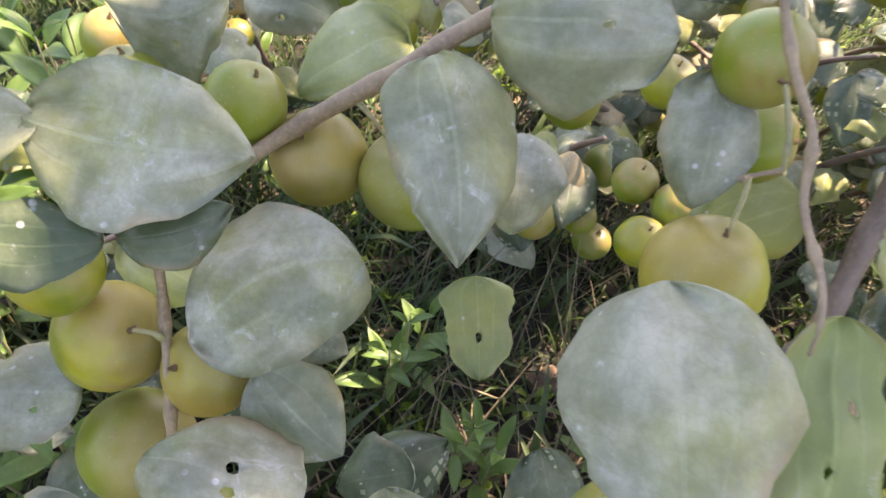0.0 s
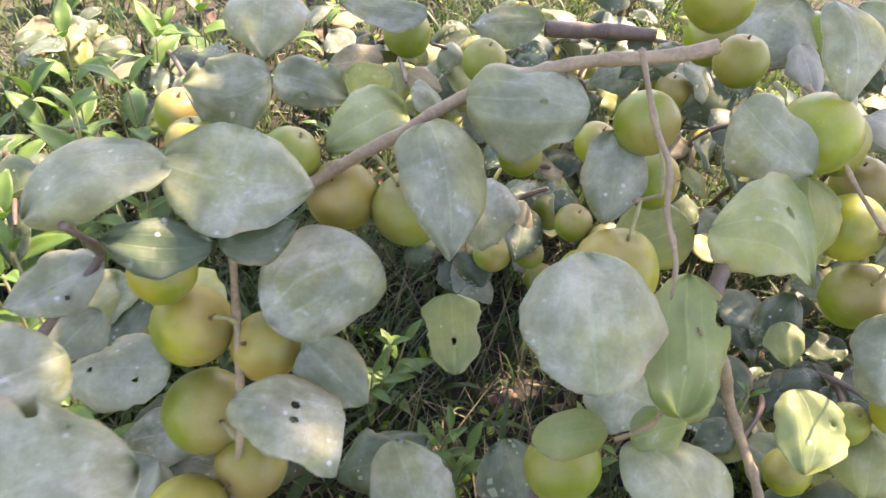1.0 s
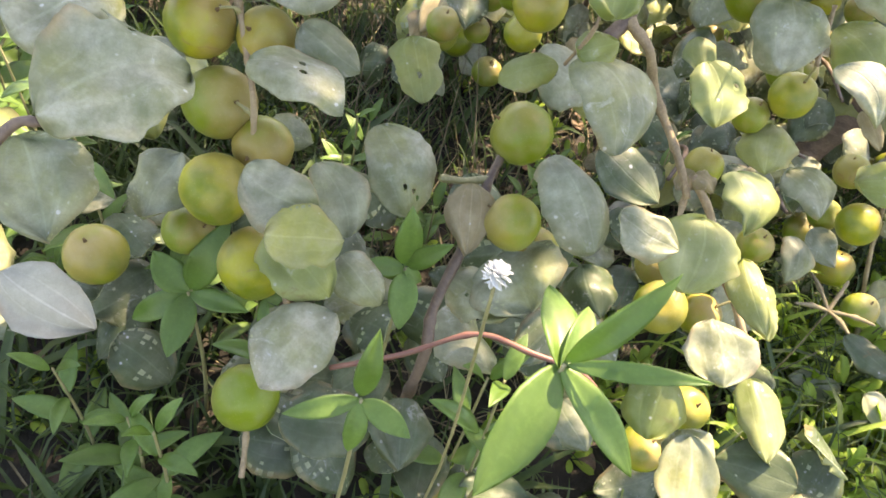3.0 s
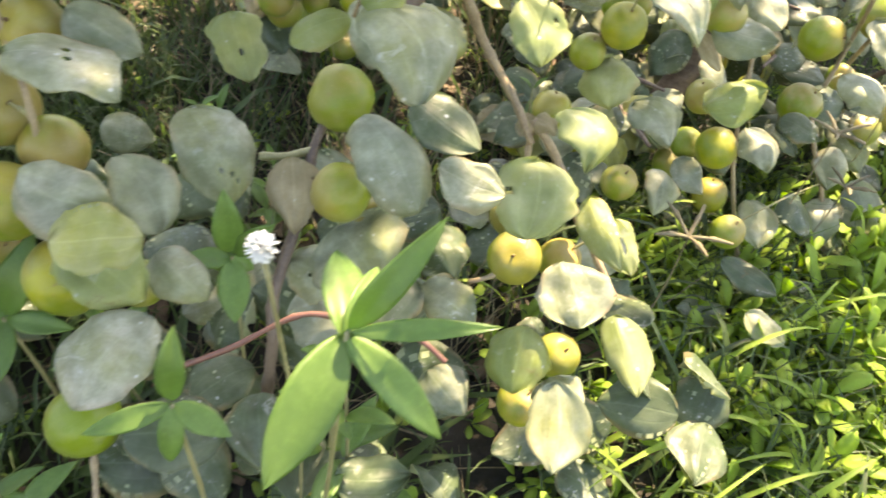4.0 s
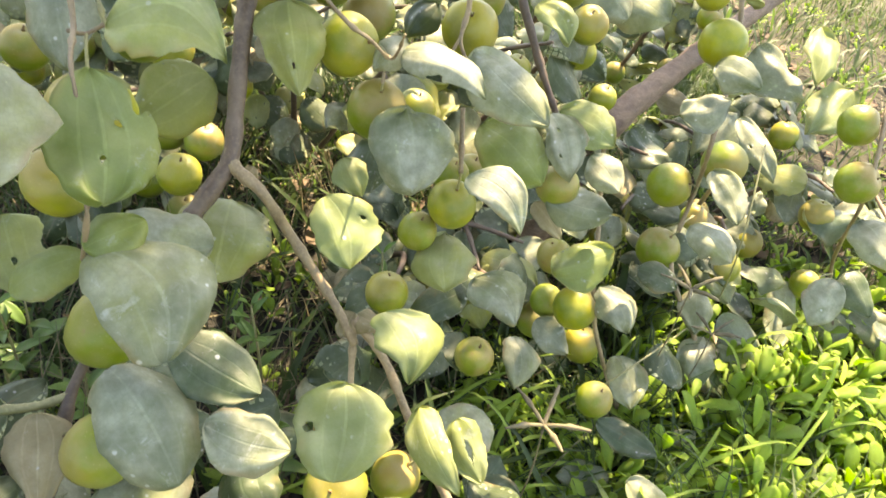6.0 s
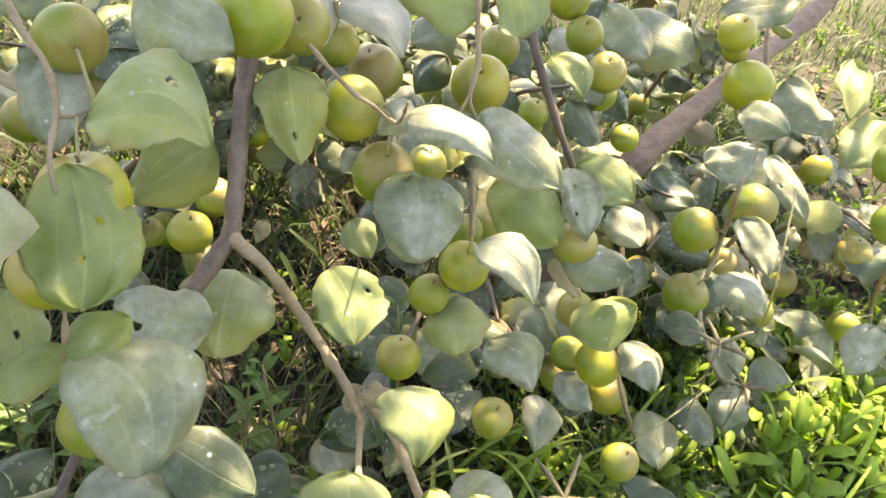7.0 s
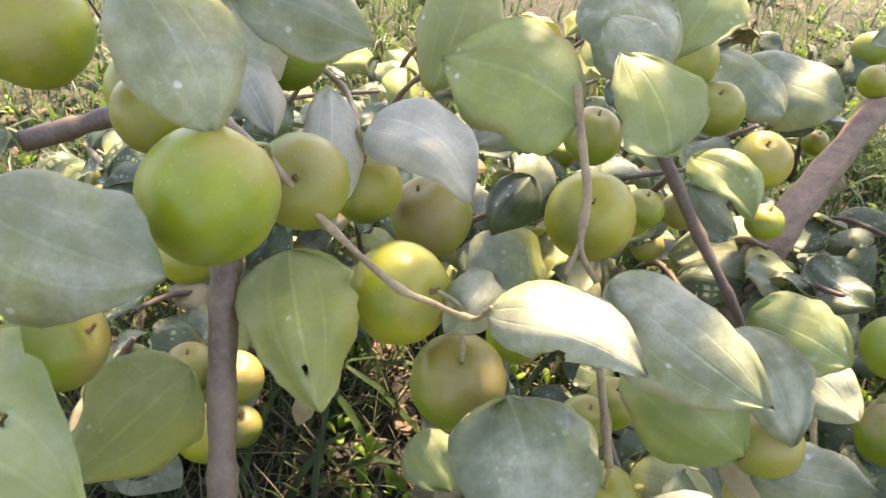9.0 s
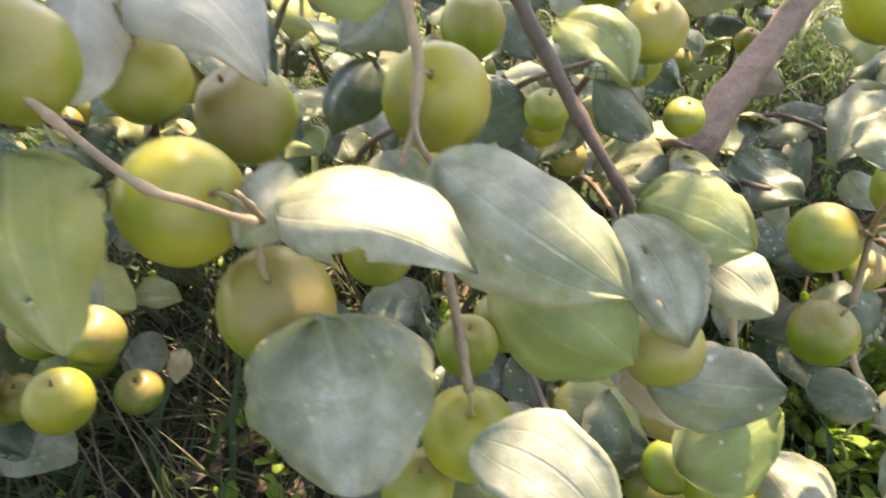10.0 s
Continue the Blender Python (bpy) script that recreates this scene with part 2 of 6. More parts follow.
# ---- building helpers ----
def mesh_object(name, bm, mats, smooth=True):
    me = bpy.data.meshes.new(name)
    bm.to_mesh(me)
    bm.free()
    for m in mats if isinstance(mats, (list, tuple)) else [mats]:
        me.materials.append(m)
    if smooth:
        me.polygons.foreach_set("use_smooth", [True] * len(me.polygons))
    return new(name, me)


def part(name, bm, mats, parent, label=""):
    ob = mesh_object(name, bm, mats)
    ob.parent = parent
    ob.matrix_parent_inverse = Matrix.Translation(-parent.location) if parent.parent is None else Matrix.Identity(4)
    return tagged(ob, label)


def thing(name, label, category, place=(0, 0, 0), group="", kind=""):
    ob = new(name)
    ob.location = place
    ob.empty_display_size = 0.02
    return tagged(ob, label, category, group, kind)


def tube(bm, pts, radii, seg=8, knots=0.0):
    """A bent, tapering limb through the points, with closed ends."""
    pts = [Vector(p) for p in pts]
    fine, rad = [], []
    steps, arc = (8 if knots else 4), 0.0
    for i in range(len(pts) - 1):
        p0, p1, p2, p3 = pts[max(i - 1, 0)], pts[i], pts[i + 1], pts[min(i + 2, len(pts) - 1)]
        for j in range(steps):
            t = j / steps
            fine.append(0.5 * (2 * p1 + (p2 - p0) * t + (2 * p0 - 5 * p1 + 4 * p2 - p3) * t * t + (3 * p1 - p0 - 3 * p2 + p3) * t ** 3))
            rad.append(radii[i] * (1 - t) + radii[i + 1] * t)
    fine.append(pts[-1])
    rad.append(radii[-1])
    rings = []
    up = Vector((0.31, 0.2, 0.93)).normalized()
    for i, p in enumerate(fine):
        d = (fine[min(i + 1, len(fine) - 1)] - fine[max(i - 1, 0)]).normalized()
        a = d.cross(up)
        a = a.normalized() if a.length > 1e-4 else d.orthogonal().normalized()
        b = d.cross(a)
        arc += (p - fine[max(i - 1, 0)]).length
        node = max(0.0, math.cos(arc * 200 + pts[0].x * 50)) ** 10 if knots else 0.0
        r = rad[i] * (1 + knots * noise.noise(p * 90)) + 0.0007 * node
        rings.append([bm.verts.new(p + (a * math.cos(w) + b * math.sin(w)) * r * (1 + 0.5 * knots * noise.noise(p * 60 + Vector((w, 0, 0))))) for w in (2 * math.pi * s / seg for s in range(seg))])
    for r0, r1 in zip(rings, rings[1:]):
        for s in range(seg):
            bm.faces.new((r0[s], r0[(s + 1) % seg], r1[(s + 1) % seg], r1[s]))
    bm.faces.new(rings[0][::-1])
    bm.faces.new(rings[-1])


def blade(bm, base, tip, width, normal, nu=12, nv=8, shape=(0.52, 0.62), droop=0.12, fold=0.12, wave=0.05, seed=0.0, holes=(), thick=0.00045, ragged=0.0, cup=0.0, lean=None, edge=None):
    """One leaf blade with two skins: base and tip, width, the way that its face looks, droop of its length, fold along the midrib, waved rim."""
    base, tip = Vector(base), Vector(tip)
    x = tip - base
    length = x.length
    x.normalize()
    n = Vector(normal)
    n = (n - x * n.dot(x)).normalized()
    y = n.cross(x)
    a, b = shape
    peak = (a / (a + b)) ** a * (b / (a + b)) ** b
    uvl = bm.loops.layers.uv.verify()
    curl, twist = 0.07 * math.sin(seed * 40), 0.16 * math.sin(seed * 23)
    bow = 0.05 * math.sin(seed * 7) if lean is None else lean
    top, low, uvs = {}, {}, {}

    def spot(u, v):
        if edge:
            p, q, e = edge
            half = 0.5 * width * (math.sqrt(max(0.0, 1 - ((p - u) / p) ** 2)) if u < p else max(0.0, 1 - ((u - p) / (1 - p)) ** q) ** e)
        else:
            half = 0.5 * width * (u ** a) * ((1 - u) ** b) / peak
        rim = noise.noise(Vector((u * 3.4, 3.0 if v > 0 else -3.0, seed * 31))) + 0.4 * noise.noise(Vector((u * 12, 3.0 if v > 0 else -3.0, seed * 17)))
        s = v * half * (1 + ragged * rim * abs(v)) + bow * width * 4 * u * (1 - u)
        z = -droop * length * ((2 * u - 1) ** 2 - 0.45) + fold * abs(s) - fold * 0.25 * width - cup * (s * s / width - 0.08 * width)
        z += curl * length * (u ** 3 - 0.2) + twist * s * (u - 0.4)
        z += wave * width * noise.noise(Vector((u * 2.6 + seed * 13, v * 1.4, seed))) * (0.4 + abs(v))
        z += 0.02 * width * math.sin(u * 8 + seed * 9) * v * v
        return base + x * (u * length) + y * s + n * z

    for i in range(nu + 1):
        for j in range(nv + 1):
            uvs[i, j] = (0.5 - 0.5 * math.cos(math.pi * i / nu), 2 * j / nv - 1)
    alive = set()
    for i in range(nu):
        for j in range(nv):
            u, v = (uvs[i, j][0] + uvs[i + 1, j][0]) / 2, uvs[i, j][1] + 1 / nv
            if not any(((u - hu) / ru) ** 2 + ((v - hv) / rv) ** 2 < 1 for hu, hv, ru, rv in holes):
                alive.add((i, j))
    # the rim of a hole runs round, not along the mesh
    for (i, j), (u, v) in list(uvs.items()):
        cells = [(p, q) for p in (i - 1, i) for q in (j - 1, j) if 0 <= p < nu and 0 <= q < nv]
        if holes and 0 < i < nu and 0 < len([c for c in cells if c in alive]) < len(cells):
            hu, hv, ru, rv = min(holes, key=lambda h: ((u - h[0]) / h[2]) ** 2 + ((v - h[1]) / h[3]) ** 2)
            far = math.sqrt(((u - hu) / ru) ** 2 + ((v - hv) / rv) ** 2)
            if far > 0.05:
                far *= 1 + 0.25 * math.sin(7 * math.atan2(v - hv, u - hu) + seed * 9)
                uvs[i, j] = (min(0.98, max(0.02, hu + (u - hu) / far)), max(-1.0, min(1.0, hv + (v - hv) / far)))
    for (i, j), (u, v) in uvs.items():
        if (i in (0, nu)) and j:
            top[i, j], low[i, j] = top[i, 0], low[i, 0]
        else:
            p = spot(u, v)
            top[i, j] = bm.verts.new(p)
            low[i, j] = bm.verts.new(p - n * thick)

    def face(keys, table, mat):
        vs, ks = [], []
        for key in keys:
            if table[key] not in vs:
                vs.append(table[key])
                ks.append(key)
        if len(vs) > 2:
            f = bm.faces.new(vs)
            f.material_index = mat
            for lp, key in zip(f.loops, ks):
                lp[uvl].uv = uvs[key]

    for i, j in alive:
        quad = [(i, j), (i + 1, j), (i + 1, j + 1), (i, j + 1)]
        face(quad, top, 0)
        face(quad[::-1], low, 1)
        for (p, q), nb in zip(((quad[0], quad[1]), (quad[1], quad[2]), (quad[2], quad[3]), (quad[3], quad[0])), ((i, j - 1), (i + 1, j), (i, j + 1), (i - 1, j))):
            if nb not in alive and top[p] is not top[q]:
                f = bm.faces.new((top[q], top[p], low[p], low[q]))
                f.material_index = 1


LABEL = {
    "n": "dusty grey-green jujube leaf", "d": "shade-darkened green jujube leaf", "p": "pale green dusty jujube leaf",
    "y": "yellowing jujube leaf with brown specks", "g": "fresh green rounded jujube leaf", "u": "jujube leaf showing its felted pale underside",
    "b": "dry curled brown jujube leaf"}


def leaf(branch, base, tip, width, normal, kind="n", holes=(), foot=None, cells=(20, 12), peak=None, lean=None, blunt=False):
    """A jujube leaf as a part of its branch, on a short stalk that runs to foot."""
    bm = bmesh.new()
    s = random.random()
    if not holes and kind in 'nypg' and (Vector(tip) - Vector(base)).length > 0.045 and random.random() < 0.22:
        bites = [(random.uniform(0.25, 0.85), random.uniform(-0.7, 0.7), random.uniform(0.02, 0.04), random.uniform(0.05, 0.09)) for _ in range(random.randint(0, 2))]
        bites += [(random.uniform(0.35, 0.8), random.choice((-1.0, 1.0)), random.uniform(0.04, 0.09), random.uniform(0.12, 0.3))]
        holes = tuple(bites)
    holes = tuple((hu, hv, max(ru, 0.028), max(rv, 0.07)) for hu, hv, ru, rv in holes)
    fine = 2 if holes else 1
    edge = (peak or random.uniform(0.34, 0.48), random.uniform(1.7, 2.3), 0.55 if blunt else random.uniform(0.68, 1.0))
    blade(bm, base, tip, width, normal, cells[0] * fine, cells[1] * fine, (0.5, 0.6), random.uniform(0.0, 0.22), random.uniform(-0.12, 0.16), random.uniform(0.10, 0.26), s, holes, 0.00045, 0.30 if kind in "ypb" else 0.20, random.uniform(0.1, 1.3), lean, edge)
    b, t = Vector(base), Vector(tip)
    away = (b - t).normalized()
    foot = Vector(foot) if foot else b + away * 0.009 - Vector(normal) * 0.004
    ob = part("leaf", bm, (LEAF[kind], LEAF["u"] if kind == "u" else LEAF["b"] if kind == "b" else FELT), branch, LABEL[kind] + (" with holes" if holes else ""))
    bm = bmesh.new()
    tube(bm, [foot, foot.lerp(b, 0.5) + Vector((0, 0, 0.002)), b + away * -0.002], [0.0011, 0.0009, 0.0008], 5)
    st = mesh_object("leaf_stalk", bm, BARK_GREEN)
    st.parent = ob
    st.matrix_parent_inverse = Matrix.Translation(-branch.location)
    return ob


def fruit(branch, place, radius, stalk, foot=None):
    """A jujube fruit: nearly round, dimpled at the stalk and a little at the tip."""
    bm = bmesh.new()
    bmesh.ops.create_uvsphere(bm, u_segments=24, v_segments=16, radius=1.0)
    long = random.uniform(0.95, 1.06)
    off = Vector((random.uniform(-9, 9), random.uniform(-9, 9), 0))
    for v in bm.verts:
        c = v.co.normalized()
        r = 1.0 - 0.17 * math.exp(-((1 - c.z) / 0.055)) - 0.05 * math.exp(-((1 + c.z) / 0.03))
        r *= 1 + 0.035 * noise.noise(c * 1.3 + off)
        v.co = Vector((c.x * r, c.y * r, c.z * r * long)) * radius
    ob = mesh_object("fruit", bm, FRUIT)
    ob.parent = branch
    ob.matrix_parent_inverse = Matrix.Translation(-branch.location)
    axis = Vector(stalk).normalized()
    ob.location = place
    ob.rotation_mode = "QUATERNION"
    ob.rotation_quaternion = axis.to_track_quat("Z", "Y")
    tagged(ob, "round yellow-green jujube fruit with a ruddy cheek")
    bm = bmesh.new()
    tube(bm, [(0, 0, radius * 0.80), (0.0004, 0, radius * 0.93), (0.0012, 0.0008, radius * 1.02)], [0.0016, 0.0008, 0.0006], 6)
    st = mesh_object("fruit_stalk", bm, SCAR)
    st.parent = ob
    if foot:
        top = Vector(place) + axis * radius * 0.98
        limb(branch, "fruit_twig", [top, top.lerp(Vector(foot), 0.5) + axis * 0.004, foot], [0.0009, 0.0010, 0.0012], BARK_GREEN, 6, 0.15)
    return ob


def limb(branch, name, pts, radii, mat, seg=10, knots=0.22):
    bm = bmesh.new()
    tube(bm, pts, radii, seg, knots)
    return part(name, bm, mat, branch)


# ---- jujube branches, fruit and leaves ----
br_A = thing("jujube_branch", "forked brown jujube branch with dusty leaves near the ground", "branch", (0.248, 0.460, 0.482), "jujube branches")
br_Q = thing("jujube_branch", "thin grey jujube twig hung with ripening fruit", "branch", (0.254, 0.473, 0.511), "jujube branches")
br_R = thing("jujube_branch", "pale jujube twig with paired dusty leaves", "branch", (0.398, 0.480, 0.504), "jujube branches")
br_S = thing("jujube_branch", "dark jujube branch with dusty leaves and green fruit", "branch", (0.460, 0.518, 0.469), "jujube branches")
br_U = thing("jujube_branch", "long pale jujube branch with clustered yellow fruit", "branch", (0.175, 0.425, 0.544), "jujube branches")
br_X = thing("jujube_branch", "brown jujube branch with fruit above the grass", "branch", (0.160, 0.304, 0.356), "jujube branches")
br_Z = thing("jujube_branch", "reddish jujube branch with large grey leaves", "branch", (-0.119, 0.298, 0.395), "jujube branches")
br_L = thing("jujube_branch", "jujube twig with very large round leaves", "branch", (0.133, 0.401, 0.546), "jujube branches")
br_H = thing("jujube_branch", "dark jujube branch behind hanging fruit", "branch", (0.132, 0.676, 0.424), "jujube branches")
br_J = thing("jujube_branch", "drooping jujube twig with green fruit", "branch", (0.712, 0.533, 0.455), "jujube branches")
br_K = thing("jujube_branch", "low jujube twig trailing over the grass", "branch", (0.531, 0.438, 0.380), "jujube branches")
br_M = thing("jujube_branch", "trailing jujube twig with small grey leaves", "branch", (0.679, 0.427, 0.324), "jujube branches")
br_N = thing("jujube_branch", "outer jujube twig with scattered green fruit", "branch", (0.927, 0.480, 0.369), "jujube branches")
br_G = thing("jujube_branch", "low jujube twig with one yellow fruit", "branch", (-0.018, 0.189, 0.198), "jujube branches")
limb(br_A, "stem", [(0.248, 0.460, 0.482), (0.239, 0.434, 0.447), (0.231, 0.408, 0.413), (0.226, 0.392, 0.392), (0.213, 0.383, 0.376), (0.196, 0.373, 0.356)], [0.0060, 0.0055, 0.0052, 0.0052, 0.0055, 0.0057], BARK_DARK)
limb(br_A, "stem", [(0.230, 0.404, 0.408), (0.2265, 0.390, 0.390), (0.242, 0.374, 0.378), (0.260, 0.369, 0.345), (0.281, 0.336, 0.317), (0.293, 0.312, 0.295)], [0.0034, 0.0046, 0.0036, 0.0036, 0.0030, 0.0028], BARK)
limb(br_A, "stem", [(0.294, 0.323, 0.308), (0.309, 0.299, 0.293), (0.319, 0.270, 0.270), (0.323, 0.235, 0.265), (0.336, 0.205, 0.243)], [0.0030, 0.0030, 0.0030, 0.0029, 0.0029], BARK)
limb(br_A, "stem", [(0.294, 0.323, 0.308), (0.288, 0.298, 0.281), (0.269, 0.231, 0.284), (0.252, 0.224, 0.260), (0.231, 0.225, 0.249)], [0.0023, 0.0023, 0.0017, 0.0018, 0.0018], BARK)
limb(br_Q, "twig", [(0.254, 0.473, 0.511), (0.266, 0.446, 0.505), (0.280, 0.437, 0.485), (0.298, 0.414, 0.470), (0.310, 0.408, 0.463), (0.327, 0.410, 0.449), (0.322, 0.381, 0.479)], [0.0015, 0.0014, 0.0014, 0.0012, 0.0011, 0.0010, 0.0007], BARK)
limb(br_Q, "twig", [(0.326, 0.418, 0.444), (0.324, 0.412, 0.429)], [0.0009, 0.0009], BARK)
limb(br_R, "twig", [(0.398, 0.480, 0.504), (0.396, 0.468, 0.486), (0.394, 0.453, 0.465), (0.387, 0.441, 0.447), (0.391, 0.431, 0.435)], [0.0021, 0.0019, 0.0019, 0.0015, 0.0013], BARK)
limb(br_R, "twig", [(0.387, 0.442, 0.448), (0.379, 0.437, 0.437)], [0.0013, 0.0013], BARK)
limb(br_S, "stem", [(0.460, 0.518, 0.469), (0.465, 0.500, 0.447), (0.475, 0.472, 0.414), (0.486, 0.447, 0.384), (0.488, 0.438, 0.373)], [0.0042, 0.0037, 0.0032, 0.0026, 0.0021], BARK_DARK)
limb(br_U, "stem", [(0.175, 0.425, 0.544), (0.154, 0.420, 0.537), (0.109, 0.424, 0.521), (0.063, 0.425, 0.493), (0.029, 0.408, 0.471), (-0.008, 0.398, 0.442), (-0.030, 0.375, 0.428), (-0.039, 0.352, 0.416)], [0.0037, 0.0034, 0.0033, 0.0037, 0.0034, 0.0032, 0.0026, 0.0022], BARK)
limb(br_U, "twig", [(-0.041, 0.350, 0.432), (-0.039, 0.345, 0.408), (-0.031, 0.322, 0.384), (-0.023, 0.295, 0.355), (-0.024, 0.280, 0.311)], [0.0016, 0.0021, 0.0021, 0.0018, 0.0019], BARK)
limb(br_U, "twig", [(-0.024, 0.286, 0.317), (-0.019, 0.259, 0.305), (-0.005, 0.257, 0.250), (0.004, 0.233, 0.231)], [0.0023, 0.0023, 0.0022, 0.0022], BARK)
limb(br_X, "stem", [(0.146, 0.322, 0.348), (0.141, 0.305, 0.333), (0.130, 0.284, 0.323), (0.120, 0.257, 0.298), (0.100, 0.220, 0.262), (0.097, 0.198, 0.242), (0.090, 0.190, 0.180)], [0.0022, 0.0026, 0.0034, 0.0036, 0.0038, 0.0038, 0.0040], BARK_DARK)
limb(br_X, "stem", [(0.130, 0.284, 0.323), (0.114, 0.284, 0.319), (0.097, 0.286, 0.318)], [0.0026, 0.0026, 0.0024], BARK_GREEN)
limb(br_Z, "stem", [(-0.119, 0.298, 0.395), (-0.107, 0.313, 0.413), (-0.096, 0.328, 0.431), (-0.098, 0.309, 0.465)], [0.0026, 0.0024, 0.0021, 0.0015], BARK_DARK)
limb(br_Z, "stem", [(-0.128, 0.187, 0.397), (-0.112, 0.199, 0.411), (-0.101, 0.199, 0.413)], [0.0027, 0.0025, 0.0016], BARK_DARK)
limb(br_L, "twig", [(0.133, 0.401, 0.546), (0.144, 0.376, 0.524), (0.153, 0.362, 0.512), (0.155, 0.348, 0.498), (0.154, 0.314, 0.495), (0.155, 0.300, 0.466), (0.155, 0.269, 0.457), (0.149, 0.277, 0.423)], [0.0014, 0.0014, 0.0014, 0.0014, 0.0011, 0.0011, 0.0011, 0.0012], BARK)
limb(br_H, "stem", [(0.132, 0.676, 0.424), (0.163, 0.671, 0.431), (0.192, 0.667, 0.438), (0.221, 0.661, 0.443)], [0.0068, 0.0068, 0.0062, 0.0053], BARK_DARK)
limb(br_H, "twig", [(0.297, 0.559, 0.498), (0.310, 0.545, 0.486), (0.305, 0.491, 0.490)], [0.0015, 0.0015, 0.0013], BARK)
limb(br_J, "twig", [(0.712, 0.533, 0.455), (0.703, 0.500, 0.412), (0.670, 0.448, 0.343), (0.697, 0.464, 0.281), (0.687, 0.450, 0.231)], [0.0022, 0.0022, 0.0022, 0.0024, 0.0025], BARK)
limb(br_K, "twig", [(0.531, 0.438, 0.380), (0.555, 0.426, 0.282), (0.551, 0.372, 0.197), (0.650, 0.362, 0.019)], [0.0018, 0.0021, 0.0021, 0.0026], BARK)
limb(br_M, "twig", [(0.679, 0.427, 0.324), (0.837, 0.570, 0.133), (0.675, 0.426, 0.203), (0.749, 0.403, 0.089), (0.750, 0.366, 0.005)], [0.0021, 0.0030, 0.0024, 0.0026, 0.0028], BARK)
limb(br_N, "twig", [(0.927, 0.480, 0.369), (0.868, 0.407, 0.306), (0.973, 0.447, 0.145), (0.993, 0.405, 0.064)], [0.0024, 0.0023, 0.0022, 0.0016], BARK)
limb(br_Q, "twig", [(0.384, 0.410, 0.412), (0.379, 0.382, 0.377)], [0.0018, 0.0018], BARK)
limb(br_G, "twig", [(-0.018, 0.189, 0.198), (-0.017, 0.163, 0.175), (-0.018, 0.143, 0.158)], [0.0021, 0.0021, 0.0021], BARK)
limb(br_L, "twig", [(0.150, 0.377, 0.480), (0.157, 0.387, 0.474), (0.166, 0.387, 0.479)], [0.0011, 0.0011, 0.0011], BARK)
fruit(br_U, (-0.026, 0.410, 0.444), 0.0165, (0.342, 0.019, 0.939))
fruit(br_U, (-0.089, 0.439, 0.419), 0.0165, (-0.074, 0.125, 0.989))
fruit(br_H, (0.018, 0.645, 0.411), 0.0195, (0.198, 0.432, 0.880))
fruit(br_X, (0.168, 0.259, 0.281), 0.0188, (-0.251, 0.419, 0.873))
fruit(br_U, (-0.137, 0.286, 0.208), 0.0227, (-0.184, -0.142, 0.973))
fruit(br_Z, (-0.071, 0.336, 0.417), 0.0165, (-0.207, 0.160, 0.965))
fruit(br_L, (0.140, 0.326, 0.429), 0.0165, (-0.019, -0.174, 0.985))
fruit(br_A, (0.338, 0.378, 0.271), 0.0165, (0.118, 0.240, 0.964))
fruit(br_A, (0.279, 0.280, 0.254), 0.0181, (-0.441, -0.069, 0.895))
fruit(br_G, (0.123, 0.167, 0.095), 0.0179, (-0.298, -0.113, 0.948))
fruit(br_A, (0.292, 0.179, 0.215), 0.0165, (0.064, -0.315, 0.947))
fruit(br_M, (0.847, 0.575, 0.143), 0.0166, (0.206, -0.306, 0.929))
fruit(br_M, (0.925, 0.539, 0.110), 0.0217, (-0.096, -0.243, 0.965))
fruit(br_S, (0.539, 0.557, 0.440), 0.0165, (-0.319, -0.340, 0.885))
fruit(br_S, (0.537, 0.509, 0.429), 0.0165, (-0.266, -0.311, 0.912))
fruit(br_K, (0.515, 0.419, 0.248), 0.0165, (-0.351, 0.170, 0.921))
fruit(br_S, (0.464, 0.384, 0.358), 0.0165, (-0.015, 0.373, 0.928))
fruit(br_J, (0.669, 0.523, 0.457), 0.0165, (-0.144, -0.350, 0.926))
fruit(br_Q, (0.195, 0.502, 0.541), 0.0206, (-0.482, -0.054, 0.875))
fruit(br_Q, (0.227, 0.507, 0.503), 0.0165, (-0.105, 0.079, 0.991))
fruit(br_M, (0.634, 0.723, 0.207), 0.0172, (-0.209, -0.151, 0.966))
fruit(br_H, (0.187, 0.668, 0.235), 0.0184, (0.048, -0.113, 0.992))
fruit(br_M, (1.004, 0.864, 0.322), 0.0218, (0.026, 0.495, 0.868))
fruit(br_M, (0.944, 0.792, 0.316), 0.0188, (0.129, -0.424, 0.897))
fruit(br_H, (0.178, 0.758, 0.112), 0.0211, (0.459, 0.092, 0.883))
fruit(br_K, (0.534, 0.434, 0.144), 0.0207, (-0.179, -0.281, 0.943))
fruit(br_K, (0.605, 0.430, 0.093), 0.0208, (0.014, 0.305, 0.952))
leaf(br_U, (0.030, 0.447, 0.466), (-0.008, 0.418, 0.451), 0.042, (0.024, -0.491, 0.871), "p", foot=(0.042, 0.415, 0.480))
leaf(br_U, (-0.079, 0.566, 0.465), (-0.068, 0.516, 0.440), 0.058, (-0.001, -0.440, 0.898), "n")
leaf(br_H, (0.032, 0.612, 0.446), (-0.034, 0.605, 0.442), 0.033, (0.014, -0.510, 0.860), "n")
leaf(br_H, (0.129, 0.667, 0.433), (0.069, 0.660, 0.419), 0.042, (-0.131, -0.535, 0.835), "n", foot=(0.132, 0.676, 0.424))
leaf(br_U, (0.088, 0.453, 0.424), (0.088, 0.409, 0.403), 0.040, (-0.167, -0.434, 0.885), "n")
leaf(br_U, (0.002, 0.324, 0.395), (0.038, 0.307, 0.377), 0.035, (0.173, -0.521, 0.836), "n", foot=(-0.031, 0.322, 0.384))
